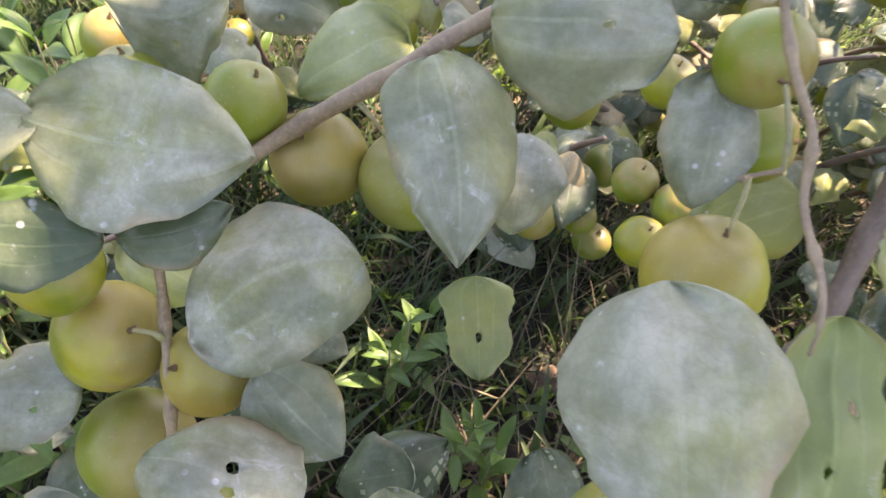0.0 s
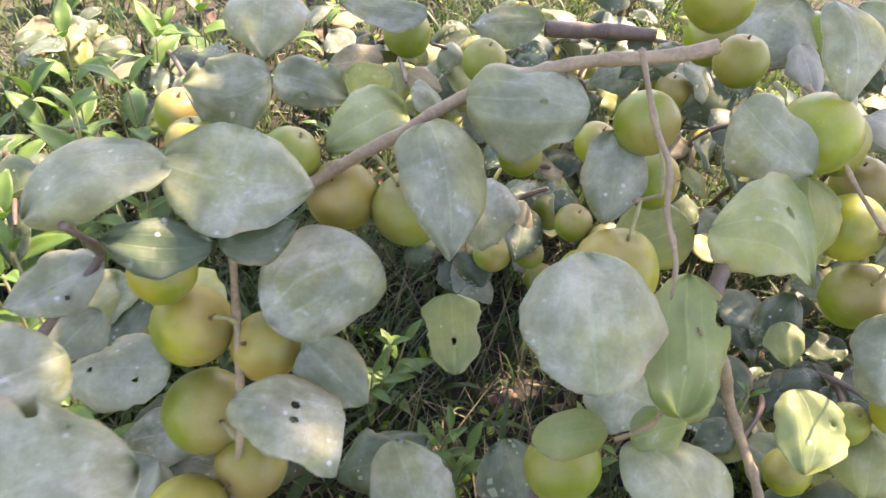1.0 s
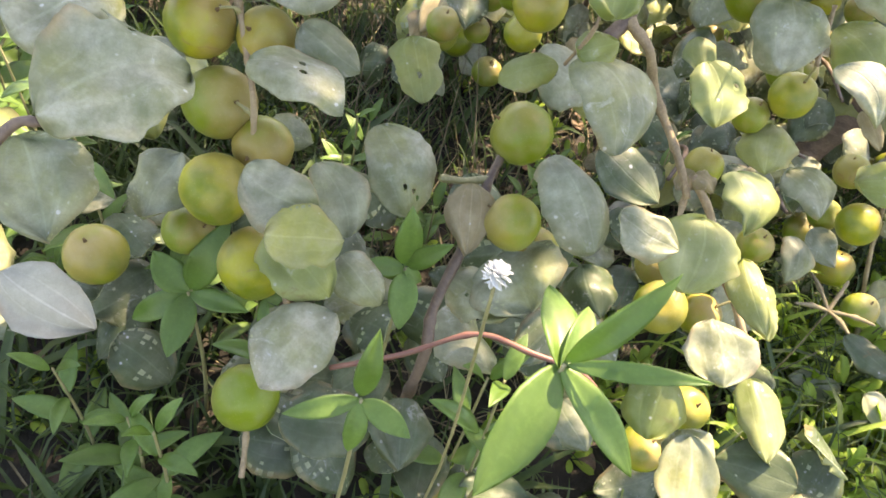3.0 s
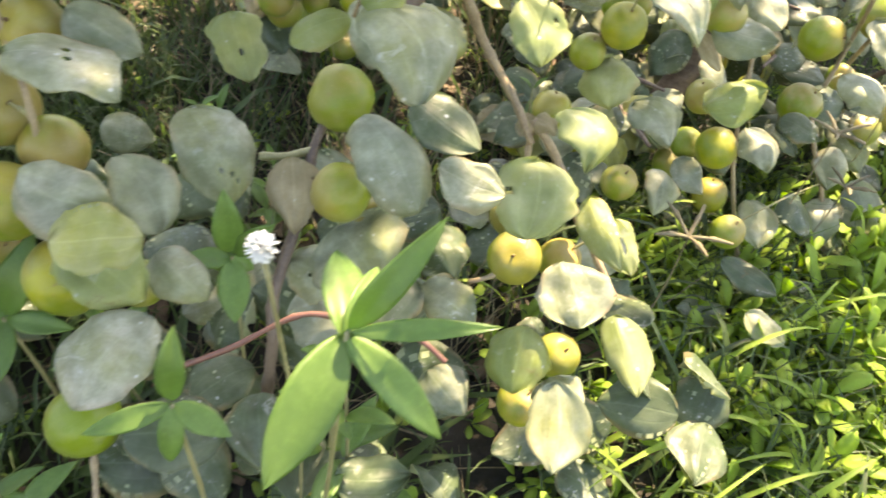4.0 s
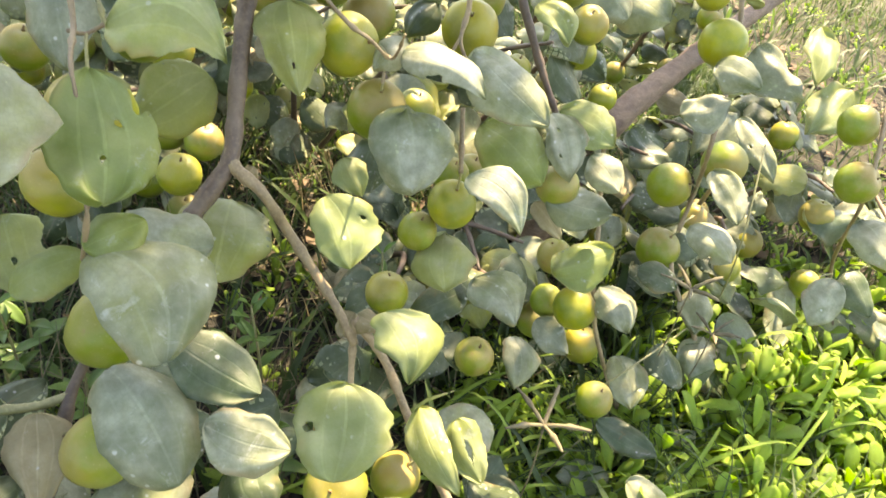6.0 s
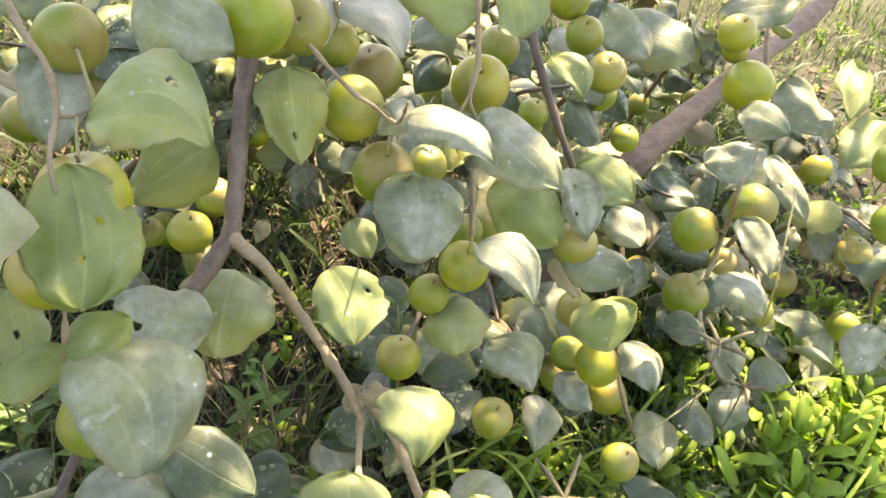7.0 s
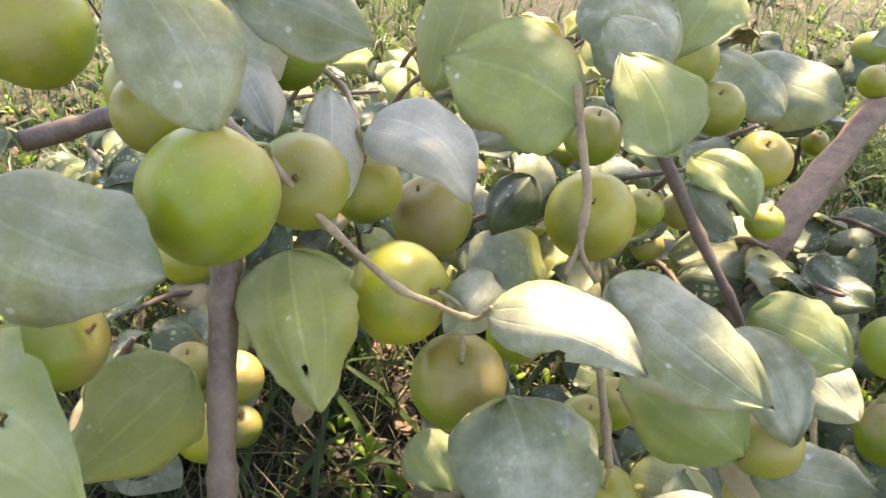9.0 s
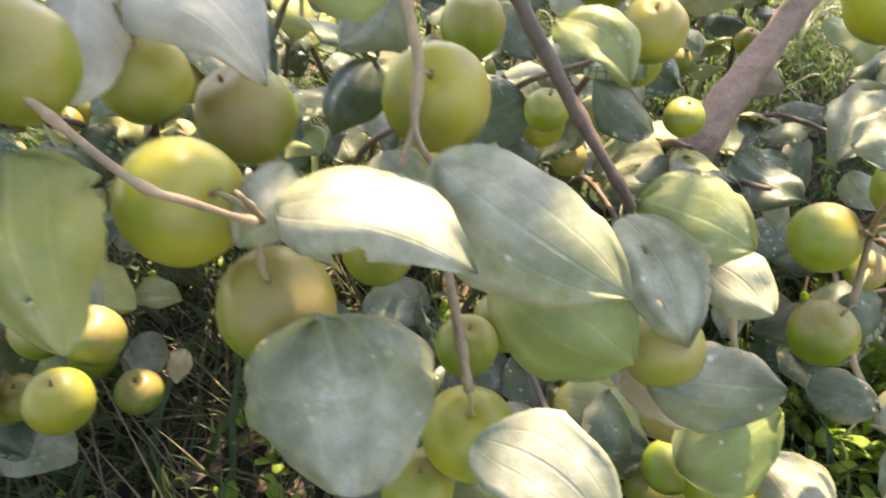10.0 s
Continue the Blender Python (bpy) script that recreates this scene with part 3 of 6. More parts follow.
leaf(br_Z, (-0.096, 0.328, 0.426), (-0.134, 0.306, 0.408), 0.030, (-0.061, -0.570, 0.820), "n", foot=(-0.099, 0.325, 0.427))
leaf(br_Z, (-0.106, 0.335, 0.381), (-0.121, 0.306, 0.371), 0.028, (0.166, -0.383, 0.909), "n", foot=(-0.112, 0.307, 0.406))
leaf(br_U, (-0.065, 0.316, 0.368), (-0.119, 0.308, 0.355), 0.042, (-0.182, -0.345, 0.921), "n", foot=(-0.029, 0.316, 0.378))
leaf(br_U, (-0.006, 0.222, 0.326), (0.031, 0.194, 0.302), 0.045, (0.042, -0.626, 0.779), "p", foot=(-0.019, 0.259, 0.305))
leaf(br_U, (-0.070, 0.296, 0.309), (-0.090, 0.257, 0.287), 0.048, (-0.155, -0.420, 0.894), "n", foot=(-0.024, 0.286, 0.317))
leaf(br_Z, (-0.127, 0.226, 0.380), (-0.106, 0.178, 0.358), 0.054, (0.064, -0.394, 0.917), "n", foot=(-0.122, 0.192, 0.402))
leaf(br_Z, (-0.135, 0.180, 0.327), (-0.087, 0.157, 0.314), 0.036, (0.004, -0.494, 0.870), "u")
leaf(br_U, (0.036, 0.227, 0.302), (0.062, 0.203, 0.285), 0.034, (0.150, -0.438, 0.886), "n")
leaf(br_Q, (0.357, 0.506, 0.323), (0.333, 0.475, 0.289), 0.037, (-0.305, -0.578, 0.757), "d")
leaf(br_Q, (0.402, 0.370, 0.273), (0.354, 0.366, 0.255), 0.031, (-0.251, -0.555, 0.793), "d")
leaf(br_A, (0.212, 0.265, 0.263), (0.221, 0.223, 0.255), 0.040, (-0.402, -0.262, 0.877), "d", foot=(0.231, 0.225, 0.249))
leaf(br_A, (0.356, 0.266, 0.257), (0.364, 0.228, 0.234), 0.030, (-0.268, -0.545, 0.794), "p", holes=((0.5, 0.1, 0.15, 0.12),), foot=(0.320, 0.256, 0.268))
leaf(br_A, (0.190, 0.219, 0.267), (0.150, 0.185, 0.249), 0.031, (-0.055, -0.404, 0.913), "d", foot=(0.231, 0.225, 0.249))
leaf(br_A, (0.198, 0.225, 0.251), (0.228, 0.193, 0.247), 0.034, (-0.379, -0.456, 0.805), "n", foot=(0.231, 0.225, 0.249))
leaf(br_A, (0.271, 0.152, 0.236), (0.281, 0.123, 0.222), 0.035, (-0.417, -0.501, 0.758), "n")
leaf(br_A, (0.203, 0.192, 0.192), (0.223, 0.157, 0.185), 0.037, (-0.400, -0.401, 0.824), "n")
leaf(br_X, (0.140, 0.248, 0.290), (0.163, 0.212, 0.274), 0.070, (-0.351, -0.567, 0.745), "n", foot=(0.110, 0.240, 0.305))
leaf(br_K, (0.518, 0.423, 0.356), (0.534, 0.393, 0.339), 0.034, (-0.261, -0.575, 0.776), "n", foot=(0.536, 0.435, 0.360))
leaf(br_K, (0.507, 0.402, 0.183), (0.531, 0.367, 0.166), 0.032, (-0.260, -0.569, 0.780), "n")
leaf(br_M, (0.796, 0.410, 0.073), (0.833, 0.371, 0.060), 0.038, (-0.306, -0.554, 0.774), "n", foot=(0.749, 0.396, 0.072))
leaf(br_K, (0.558, 0.324, 0.111), (0.603, 0.278, 0.101), 0.031, (-0.255, -0.432, 0.865), "d")
leaf(br_K, (0.652, 0.303, 0.036), (0.698, 0.312, 0.064), 0.037, (-0.353, -0.544, 0.761), "n")
leaf(br_K, (0.571, 0.289, 0.059), (0.524, 0.310, 0.047), 0.036, (-0.363, -0.345, 0.866), "n")
leaf(br_K, (0.561, 0.264, 0.100), (0.590, 0.228, 0.089), 0.032, (-0.168, -0.401, 0.901), "n")
leaf(br_M, (0.813, 0.551, 0.306), (0.824, 0.477, 0.264), 0.034, (-0.394, -0.493, 0.776), "n")
leaf(br_M, (0.965, 0.688, 0.268), (0.920, 0.727, 0.280), 0.050, (-0.109, -0.400, 0.910), "p")
leaf(br_N, (0.885, 0.640, 0.346), (0.917, 0.569, 0.309), 0.067, (-0.239, -0.531, 0.813), "n")
leaf(br_N, (0.941, 0.610, 0.388), (0.897, 0.545, 0.350), 0.043, (-0.211, -0.382, 0.900), "p")
leaf(br_N, (1.075, 0.621, 0.296), (0.990, 0.591, 0.248), 0.060, (-0.268, -0.533, 0.803), "p")
leaf(br_N, (0.931, 0.492, 0.191), (1.003, 0.470, 0.198), 0.057, (-0.201, -0.385, 0.901), "d")
leaf(br_N, (0.864, 0.391, 0.278), (0.866, 0.332, 0.256), 0.054, (-0.331, -0.348, 0.877), "n", foot=(0.868, 0.407, 0.306))
leaf(br_N, (0.907, 0.392, 0.196), (0.919, 0.346, 0.163), 0.044, (-0.213, -0.606, 0.766), "d", foot=(0.931, 0.431, 0.209))
leaf(br_N, (0.860, 0.370, 0.208), (0.819, 0.346, 0.170), 0.042, (-0.395, -0.534, 0.747), "n", foot=(0.859, 0.383, 0.210))
leaf(br_N, (0.922, 0.454, 0.116), (0.870, 0.387, 0.071), 0.043, (-0.160, -0.458, 0.875), "n")
leaf(br_N, (1.014, 0.412, 0.078), (0.964, 0.401, 0.049), 0.040, (-0.357, -0.423, 0.833), "n")
leaf(br_N, (1.029, 0.416, 0.082), (1.054, 0.351, 0.060), 0.050, (-0.411, -0.412, 0.813), "n")
leaf(br_N, (1.021, 0.380, 0.049), (1.065, 0.329, 0.042), 0.036, (-0.378, -0.420, 0.825), "n")
leaf(br_N, (1.025, 0.344, 0.021), (1.057, 0.300, 0.006), 0.043, (-0.169, -0.447, 0.878), "n")
leaf(br_Q, (0.695, 0.588, 0.267), (0.722, 0.539, 0.245), 0.051, (-0.017, -0.441, 0.897), "d")
leaf(br_N, (0.957, 0.581, 0.204), (0.953, 0.516, 0.165), 0.043, (-0.362, -0.484, 0.797), "d")
leaf(br_Q, (0.630, 0.701, 0.359), (0.622, 0.634, 0.315), 0.046, (-0.126, -0.527, 0.841), "p")
leaf(br_Q, (0.603, 0.718, 0.375), (0.636, 0.669, 0.353), 0.038, (-0.365, -0.568, 0.738), "n")
leaf(br_Q, (0.660, 0.715, 0.404), (0.698, 0.661, 0.369), 0.057, (-0.198, -0.619, 0.760), "n")
leaf(br_Q, (0.865, 0.655, 0.437), (0.779, 0.672, 0.418), 0.054, (-0.272, -0.440, 0.856), "n")
leaf(br_M, (0.808, 0.516, 0.142), (0.837, 0.450, 0.096), 0.053, (-0.206, -0.618, 0.758), "n", foot=(0.805, 0.542, 0.147))
leaf(br_M, (0.620, 0.417, 0.219), (0.649, 0.386, 0.216), 0.033, (-0.312, -0.385, 0.869), "d")
leaf(br_M, (0.812, 0.437, 0.096), (0.839, 0.366, 0.048), 0.052, (-0.178, -0.596, 0.783), "n")
leaf(br_K, (0.568, 0.470, 0.056), (0.608, 0.431, 0.044), 0.035, (-0.240, -0.519, 0.821), "n")
leaf(br_H, (0.271, 0.567, 0.529), (0.234, 0.525, 0.488), 0.063, (-0.331, -0.488, 0.808), "n", foot=(0.297, 0.559, 0.498))
leaf(br_Q, (0.262, 0.519, 0.515), (0.270, 0.486, 0.498), 0.021, (-0.275, -0.499, 0.822), "u", foot=(0.254, 0.473, 0.511))
leaf(br_H, (0.387, 0.572, 0.526), (0.350, 0.532, 0.488), 0.044, (-0.163, -0.597, 0.785), "y")
leaf(br_S, (0.441, 0.528, 0.537), (0.435, 0.480, 0.496), 0.048, (-0.132, -0.643, 0.754), "n")
leaf(br_S, (0.511, 0.537, 0.530), (0.468, 0.512, 0.497), 0.039, (-0.201, -0.642, 0.740), "p")
leaf(br_A, (0.222, 0.455, 0.413), (0.169, 0.436, 0.386), 0.047, (-0.036, -0.777, 0.628), "y", foot=(0.236, 0.424, 0.434))
leaf(br_Q, (0.314, 0.445, 0.351), (0.324, 0.422, 0.331), 0.027, (-0.202, -0.692, 0.694), "p")
leaf(br_Q, (0.341, 0.426, 0.456), (0.318, 0.417, 0.438), 0.023, (-0.378, -0.539, 0.753), "n", foot=(0.326, 0.418, 0.444))
leaf(br_R, (0.394, 0.508, 0.445), (0.369, 0.497, 0.421), 0.026, (-0.388, -0.614, 0.688), "d")
leaf(br_S, (0.450, 0.643, 0.420), (0.409, 0.626, 0.400), 0.041, (-0.194, -0.480, 0.856), "n")
leaf(br_M, (0.874, 0.608, 0.273), (0.796, 0.570, 0.250), 0.060, (-0.063, -0.415, 0.908), "n")
leaf(br_M, (0.820, 0.577, 0.222), (0.824, 0.543, 0.202), 0.033, (-0.285, -0.522, 0.804), "n")
leaf(br_S, (0.459, 0.398, 0.332), (0.476, 0.372, 0.313), 0.017, (-0.214, -0.653, 0.727), "b")
leaf(br_H, (0.150, 0.781, 0.062), (0.102, 0.841, 0.072), 0.051, (-0.401, -0.449, 0.798), "g")
leaf(br_K, (0.365, 0.524, 0.040), (0.400, 0.529, 0.060), 0.033, (-0.318, -0.645, 0.695), "u")
leaf(br_K, (0.361, 0.507, 0.051), (0.339, 0.514, 0.049), 0.020, (-0.199, -0.394, 0.897), "u")
leaf(br_A, (0.295, 0.327, 0.310), (0.284, 0.317, 0.298), 0.019, (-0.311, -0.552, 0.774), "b", foot=(0.294, 0.323, 0.308))
leaf(br_A, (0.296, 0.325, 0.310), (0.309, 0.310, 0.306), 0.018, (-0.196, -0.370, 0.908), "b", foot=(0.294, 0.323, 0.308))
leaf(br_X, (0.116, 0.272, 0.329), (0.114, 0.232, 0.304), 0.032, (-0.081, -0.520, 0.850), "b", foot=(0.114, 0.271, 0.332))
leaf(br_H, (0.272, 0.587, 0.246), (0.260, 0.575, 0.231), 0.017, (-0.396, -0.552, 0.734), "b")
fruit(br_U, (-0.059, 0.336, 0.380), 0.0216, (0.630, -0.243, 0.738), (-0.034, 0.331, 0.393))
fruit(br_U, (-0.046, 0.312, 0.340), 0.0232, (0.552, -0.607, 0.572), (-0.023, 0.292, 0.346))
fruit(br_U, (-0.018, 0.295, 0.322), 0.0198, (-0.492, -0.861, 0.127))
fruit(br_U, (-0.043, 0.266, 0.310), 0.0230, (0.868, 0.024, 0.496))
fruit(br_U, (-0.019, 0.330, 0.380), 0.0185, (-0.597, -0.512, 0.618))
fruit(br_U, (-0.065, 0.270, 0.263), 0.0171, (0.733, -0.281, 0.619))
fruit(br_U, (0.004, 0.408, 0.425), 0.0201, (-0.317, -0.385, 0.867), (-0.007, 0.398, 0.443))
fruit(br_U, (0.042, 0.401, 0.429), 0.0203, (-0.428, -0.047, 0.902), (0.016, 0.405, 0.461))
fruit(br_X, (0.150, 0.311, 0.342), 0.0217, (-0.889, 0.311, 0.335))
fruit(br_X, (0.143, 0.251, 0.318), 0.0186, (-0.819, 0.537, 0.203), (0.124, 0.268, 0.308))
fruit(br_U, (-0.106, 0.465, 0.421), 0.0153, (0.063, -0.159, 0.985))
fruit(br_U, (0.076, 0.534, 0.457), 0.0149, (0.063, -0.159, 0.985))
fruit(br_L, (0.157, 0.423, 0.497), 0.0173, (0.212, -0.971, 0.113), (0.166, 0.387, 0.479))
fruit(br_L, (0.182, 0.446, 0.447), 0.0180, (0.837, -0.334, 0.434))
fruit(br_Q, (0.287, 0.556, 0.505), 0.0187, (0.994, 0.110, -0.016))
fruit(br_U, (0.222, 0.553, 0.494), 0.0187, (0.063, -0.159, 0.985))
fruit(br_U, (0.113, 0.509, 0.405), 0.0155, (0.063, -0.159, 0.985))
fruit(br_H, (0.127, 0.580, 0.246), 0.0179, (0.063, -0.159, 0.985))
fruit(br_H, (0.213, 0.697, 0.112), 0.0197, (0.063, -0.159, 0.985))
fruit(br_H, (0.168, 0.611, 0.225), 0.0145, (0.063, -0.159, 0.985))
fruit(br_G, (-0.018, 0.179, 0.204), 0.0223, (-0.030, 0.932, -0.362))
fruit(br_U, (-0.018, 0.239, 0.272), 0.0232, (0.348, 0.738, 0.578))
fruit(br_U, (0.016, 0.260, 0.232), 0.0161, (-0.520, -0.523, 0.675), (-0.001, 0.246, 0.241))
fruit(br_A, (0.263, 0.231, 0.265), 0.0191, (-0.406, -0.484, 0.775))
fruit(br_A, (0.306, 0.241, 0.245), 0.0158, (0.414, -0.129, 0.901), (0.322, 0.240, 0.266))
fruit(br_A, (0.267, 0.162, 0.184), 0.0177, (0.063, -0.159, 0.985))
fruit(br_Q, (0.381, 0.388, 0.345), 0.0181, (-0.043, -0.214, 0.976), (0.379, 0.382, 0.377))
fruit(br_K, (0.528, 0.382, 0.215), 0.0206, (0.891, -0.116, 0.438), (0.552, 0.383, 0.214))
fruit(br_J, (0.676, 0.479, 0.272), 0.0231, (0.588, -0.657, 0.472), (0.695, 0.462, 0.273))
fruit(br_J, (0.676, 0.455, 0.205), 0.0232, (0.258, -0.216, 0.942), (0.687, 0.450, 0.231))
fruit(br_N, (0.721, 0.466, 0.305), 0.0232, (-0.586, -0.773, -0.241), (0.710, 0.455, 0.287))
fruit(br_N, (0.885, 0.466, 0.344), 0.0221, (0.635, -0.632, 0.444), (0.904, 0.451, 0.344))
fruit(br_N, (0.865, 0.419, 0.304), 0.0224, (0.339, -0.641, 0.689))
fruit(br_J, (0.732, 0.478, 0.223), 0.0149, (-0.608, -0.478, 0.634), (0.689, 0.452, 0.239))
fruit(br_K, (0.520, 0.307, 0.178), 0.0163, (0.063, -0.159, 0.985))
fruit(br_M, (0.932, 0.439, 0.125), 0.0194, (0.783, -0.085, 0.616), (0.976, 0.441, 0.134))
fruit(br_M, (0.954, 0.268, 0.007), 0.0189, (0.063, -0.159, 0.985))
fruit(br_Q, (0.245, 0.424, 0.509), 0.0215, (0.692, 0.587, 0.419), (0.266, 0.446, 0.505))
fruit(br_Q, (0.276, 0.454, 0.492), 0.0178, (-0.203, -0.796, 0.571))
fruit(br_H, (0.306, 0.490, 0.464), 0.0158, (-0.019, -0.047, 0.999), (0.305, 0.492, 0.490))
fruit(br_H, (0.337, 0.495, 0.440), 0.0193, (-0.356, -0.026, 0.934))
fruit(br_Q, (0.307, 0.439, 0.444), 0.0207, (0.538, -0.712, 0.451), (0.326, 0.418, 0.444))
fruit(br_Q, (0.326, 0.422, 0.405), 0.0204, (-0.057, -0.346, 0.936), (0.324, 0.412, 0.429))
fruit(br_R, (0.406, 0.468, 0.443), 0.0210, (-0.325, -0.529, 0.784), (0.392, 0.450, 0.461))
fruit(br_R, (0.482, 0.602, 0.409), 0.0194, (0.063, -0.159, 0.985))
fruit(br_S, (0.545, 0.619, 0.330), 0.0158, (0.063, -0.159, 0.985))
fruit(br_Q, (0.377, 0.475, 0.372), 0.0161, (0.063, -0.159, 0.985))
fruit(br_Q, (0.359, 0.390, 0.320), 0.0145, (0.063, -0.159, 0.985))
fruit(br_Q, (0.404, 0.442, 0.330), 0.0145, (0.063, -0.159, 0.985))
fruit(br_Q, (0.428, 0.454, 0.324), 0.0146, (0.063, -0.159, 0.985))
fruit(br_K, (0.526, 0.420, 0.187), 0.0167, (0.344, -0.626, 0.700), (0.552, 0.381, 0.211))
fruit(br_L, (0.155, 0.373, 0.436), 0.0227, (0.032, 0.129, 0.991), (0.157, 0.387, 0.474))
fruit(br_N, (0.670, 0.488, 0.425), 0.0217, (0.998, 0.062, 0.010), (0.700, 0.495, 0.406))
fruit(br_S, (0.668, 0.619, 0.293), 0.0161, (0.063, -0.159, 0.985))
fruit(br_S, (0.532, 0.585, 0.462), 0.0184, (0.063, -0.159, 0.985))
fruit(br_K, (0.422, 0.361, 0.196), 0.0174, (0.063, -0.159, 0.985))
fruit(br_A, (0.209, 0.670, 0.325), 0.0215, (0.063, -0.159, 0.985))
fruit(br_A, (0.198, 0.611, 0.273), 0.0178, (0.063, -0.159, 0.985))
fruit(br_A, (0.228, 0.592, 0.273), 0.0178, (0.063, -0.159, 0.985))
fruit(br_A, (0.204, 0.561, 0.260), 0.0191, (0.063, -0.159, 0.985))
leaf(br_Z, (-0.098, 0.191, 0.428), (-0.041, 0.229, 0.432), 0.062, (0.179, -0.359, 0.916), "n", foot=(-0.101, 0.199, 0.413), peak=0.49, lean=0.09, blunt=True)
leaf(br_Z, (-0.115, 0.225, 0.439), (-0.078, 0.261, 0.446), 0.049, (0.227, -0.416, 0.881), "n", peak=0.49, lean=0.01, blunt=True)
leaf(br_U, (-0.024, 0.286, 0.394), (0.030, 0.262, 0.382), 0.042, (0.013, -0.429, 0.903), "n", holes=((0.42, 0.18, 0.04, 0.09), (0.50, -0.12, 0.04, 0.08)), foot=(-0.027, 0.310, 0.371), peak=0.42, lean=0.27)
leaf(br_U, (-0.017, 0.321, 0.412), (0.033, 0.354, 0.432), 0.061, (0.008, -0.536, 0.844), "n", foot=(-0.035, 0.333, 0.395), peak=0.54, lean=0.16, blunt=True)
leaf(br_U, (-0.066, 0.347, 0.478), (-0.116, 0.309, 0.465), 0.036, (0.209, -0.560, 0.801), "n", peak=0.56, lean=-0.20)
leaf(br_U, (-0.070, 0.345, 0.478), (-0.002, 0.351, 0.474), 0.050, (0.098, -0.596, 0.797), "n", peak=0.41, lean=-0.06)
leaf(br_U, (-0.043, 0.327, 0.450), (-0.089, 0.318, 0.452), 0.027, (0.149, -0.535, 0.832), "d", foot=(-0.041, 0.350, 0.432), peak=0.51, lean=0.11)
leaf(br_U, (-0.041, 0.330, 0.449), (-0.008, 0.345, 0.457), 0.022, (0.067, -0.560, 0.826), "d", foot=(-0.041, 0.350, 0.432), peak=0.47, lean=-0.17)
leaf(br_U, (0.044, 0.397, 0.492), (0.065, 0.342, 0.451), 0.044, (-0.085, -0.620, 0.780), "n", foot=(0.043, 0.415, 0.480), peak=0.32, lean=0.10)
leaf(br_U, (0.061, 0.413, 0.498), (0.122, 0.409, 0.507), 0.050, (-0.150, -0.668, 0.729), "n", foot=(0.060, 0.424, 0.491), peak=0.50, lean=-0.02, blunt=True)
leaf(br_L, (0.143, 0.424, 0.488), (0.145, 0.386, 0.457), 0.036, (-0.232, -0.617, 0.752), "n", peak=0.44, lean=0.05)
leaf(br_L, (0.123, 0.260, 0.473), (0.113, 0.309, 0.501), 0.054, (-0.239, -0.529, 0.815), "n", peak=0.56, lean=-0.00, blunt=True)
leaf(br_U, (-0.050, 0.465, 0.456), (-0.098, 0.450, 0.451), 0.049, (0.130, -0.642, 0.756), "n", peak=0.48, lean=0.20)
leaf(br_U, (-0.059, 0.505, 0.437), (-0.008, 0.503, 0.431), 0.035, (0.066, -0.659, 0.749), "n", peak=0.44, lean=-0.02)
leaf(br_A, (0.084, 0.460, 0.308), (0.096, 0.409, 0.279), 0.044, (-0.101, -0.500, 0.860), "p", holes=((0.6, 0, 0.05, 0.09),), peak=0.30, lean=0.01, blunt=True)
leaf(br_L, (0.149, 0.288, 0.416), (0.116, 0.282, 0.404), 0.023, (-0.225, -0.437, 0.871), "g", foot=(0.149, 0.277, 0.423), peak=0.51, lean=-0.01, blunt=True)
leaf(br_U, (-0.022, 0.240, 0.356), (0.022, 0.227, 0.341), 0.040, (0.140, -0.495, 0.858), "n", peak=0.49, lean=-0.15)
leaf(br_U, (-0.007, 0.204, 0.343), (0.036, 0.208, 0.339), 0.037, (0.116, -0.463, 0.879), "y", peak=0.47, lean=-0.01, blunt=True)
leaf(br_U, (0.017, 0.272, 0.335), (0.040, 0.235, 0.311), 0.036, (0.077, -0.498, 0.864), "n", peak=0.56, lean=0.16, blunt=True)
leaf(br_X, (0.056, 0.314, 0.336), (0.080, 0.263, 0.304), 0.048, (0.014, -0.530, 0.848), "n", holes=((0.72, -0.1, 0.028, 0.07), (0.78, 0.18, 0.03, 0.08), (0.85, 0.35, 0.03, 0.07)), peak=0.53, lean=0.08)
leaf(br_X, (0.034, 0.188, 0.296), (-0.004, 0.144, 0.283), 0.045, (0.111, -0.369, 0.923), "n", peak=0.51, lean=-0.12)
leaf(br_G, (0.005, 0.163, 0.211), (0.066, 0.159, 0.205), 0.045, (0.064, -0.306, 0.950), "d", foot=(-0.018, 0.180, 0.190), peak=0.47, lean=0.01, blunt=True)
leaf(br_X, (0.086, 0.179, 0.215), (0.084, 0.133, 0.201), 0.042, (-0.008, -0.301, 0.954), "d", foot=(0.094, 0.194, 0.212), peak=0.48, lean=-0.01)
leaf(br_X, (0.111, 0.244, 0.264), (0.155, 0.222, 0.257), 0.040, (-0.078, -0.424, 0.902), "n", foot=(0.108, 0.234, 0.276), peak=0.46, lean=-0.00, blunt=True)
leaf(br_A, (0.131, 0.136, 0.162), (0.182, 0.128, 0.166), 0.038, (-0.102, -0.243, 0.965), "d", peak=0.48, lean=-0.08)
leaf(br_A, (0.256, 0.178, 0.260), (0.240, 0.141, 0.242), 0.043, (-0.249, -0.315, 0.916), "g", peak=0.50, lean=-0.02)
leaf(br_A, (0.328, 0.188, 0.246), (0.330, 0.132, 0.229), 0.031, (-0.344, -0.292, 0.892), "p", foot=(0.336, 0.205, 0.243), peak=0.45, lean=0.14)
leaf(br_A, (0.272, 0.144, 0.243), (0.256, 0.092, 0.225), 0.040, (-0.272, -0.249, 0.930), "n", peak=0.49, lean=0.08)
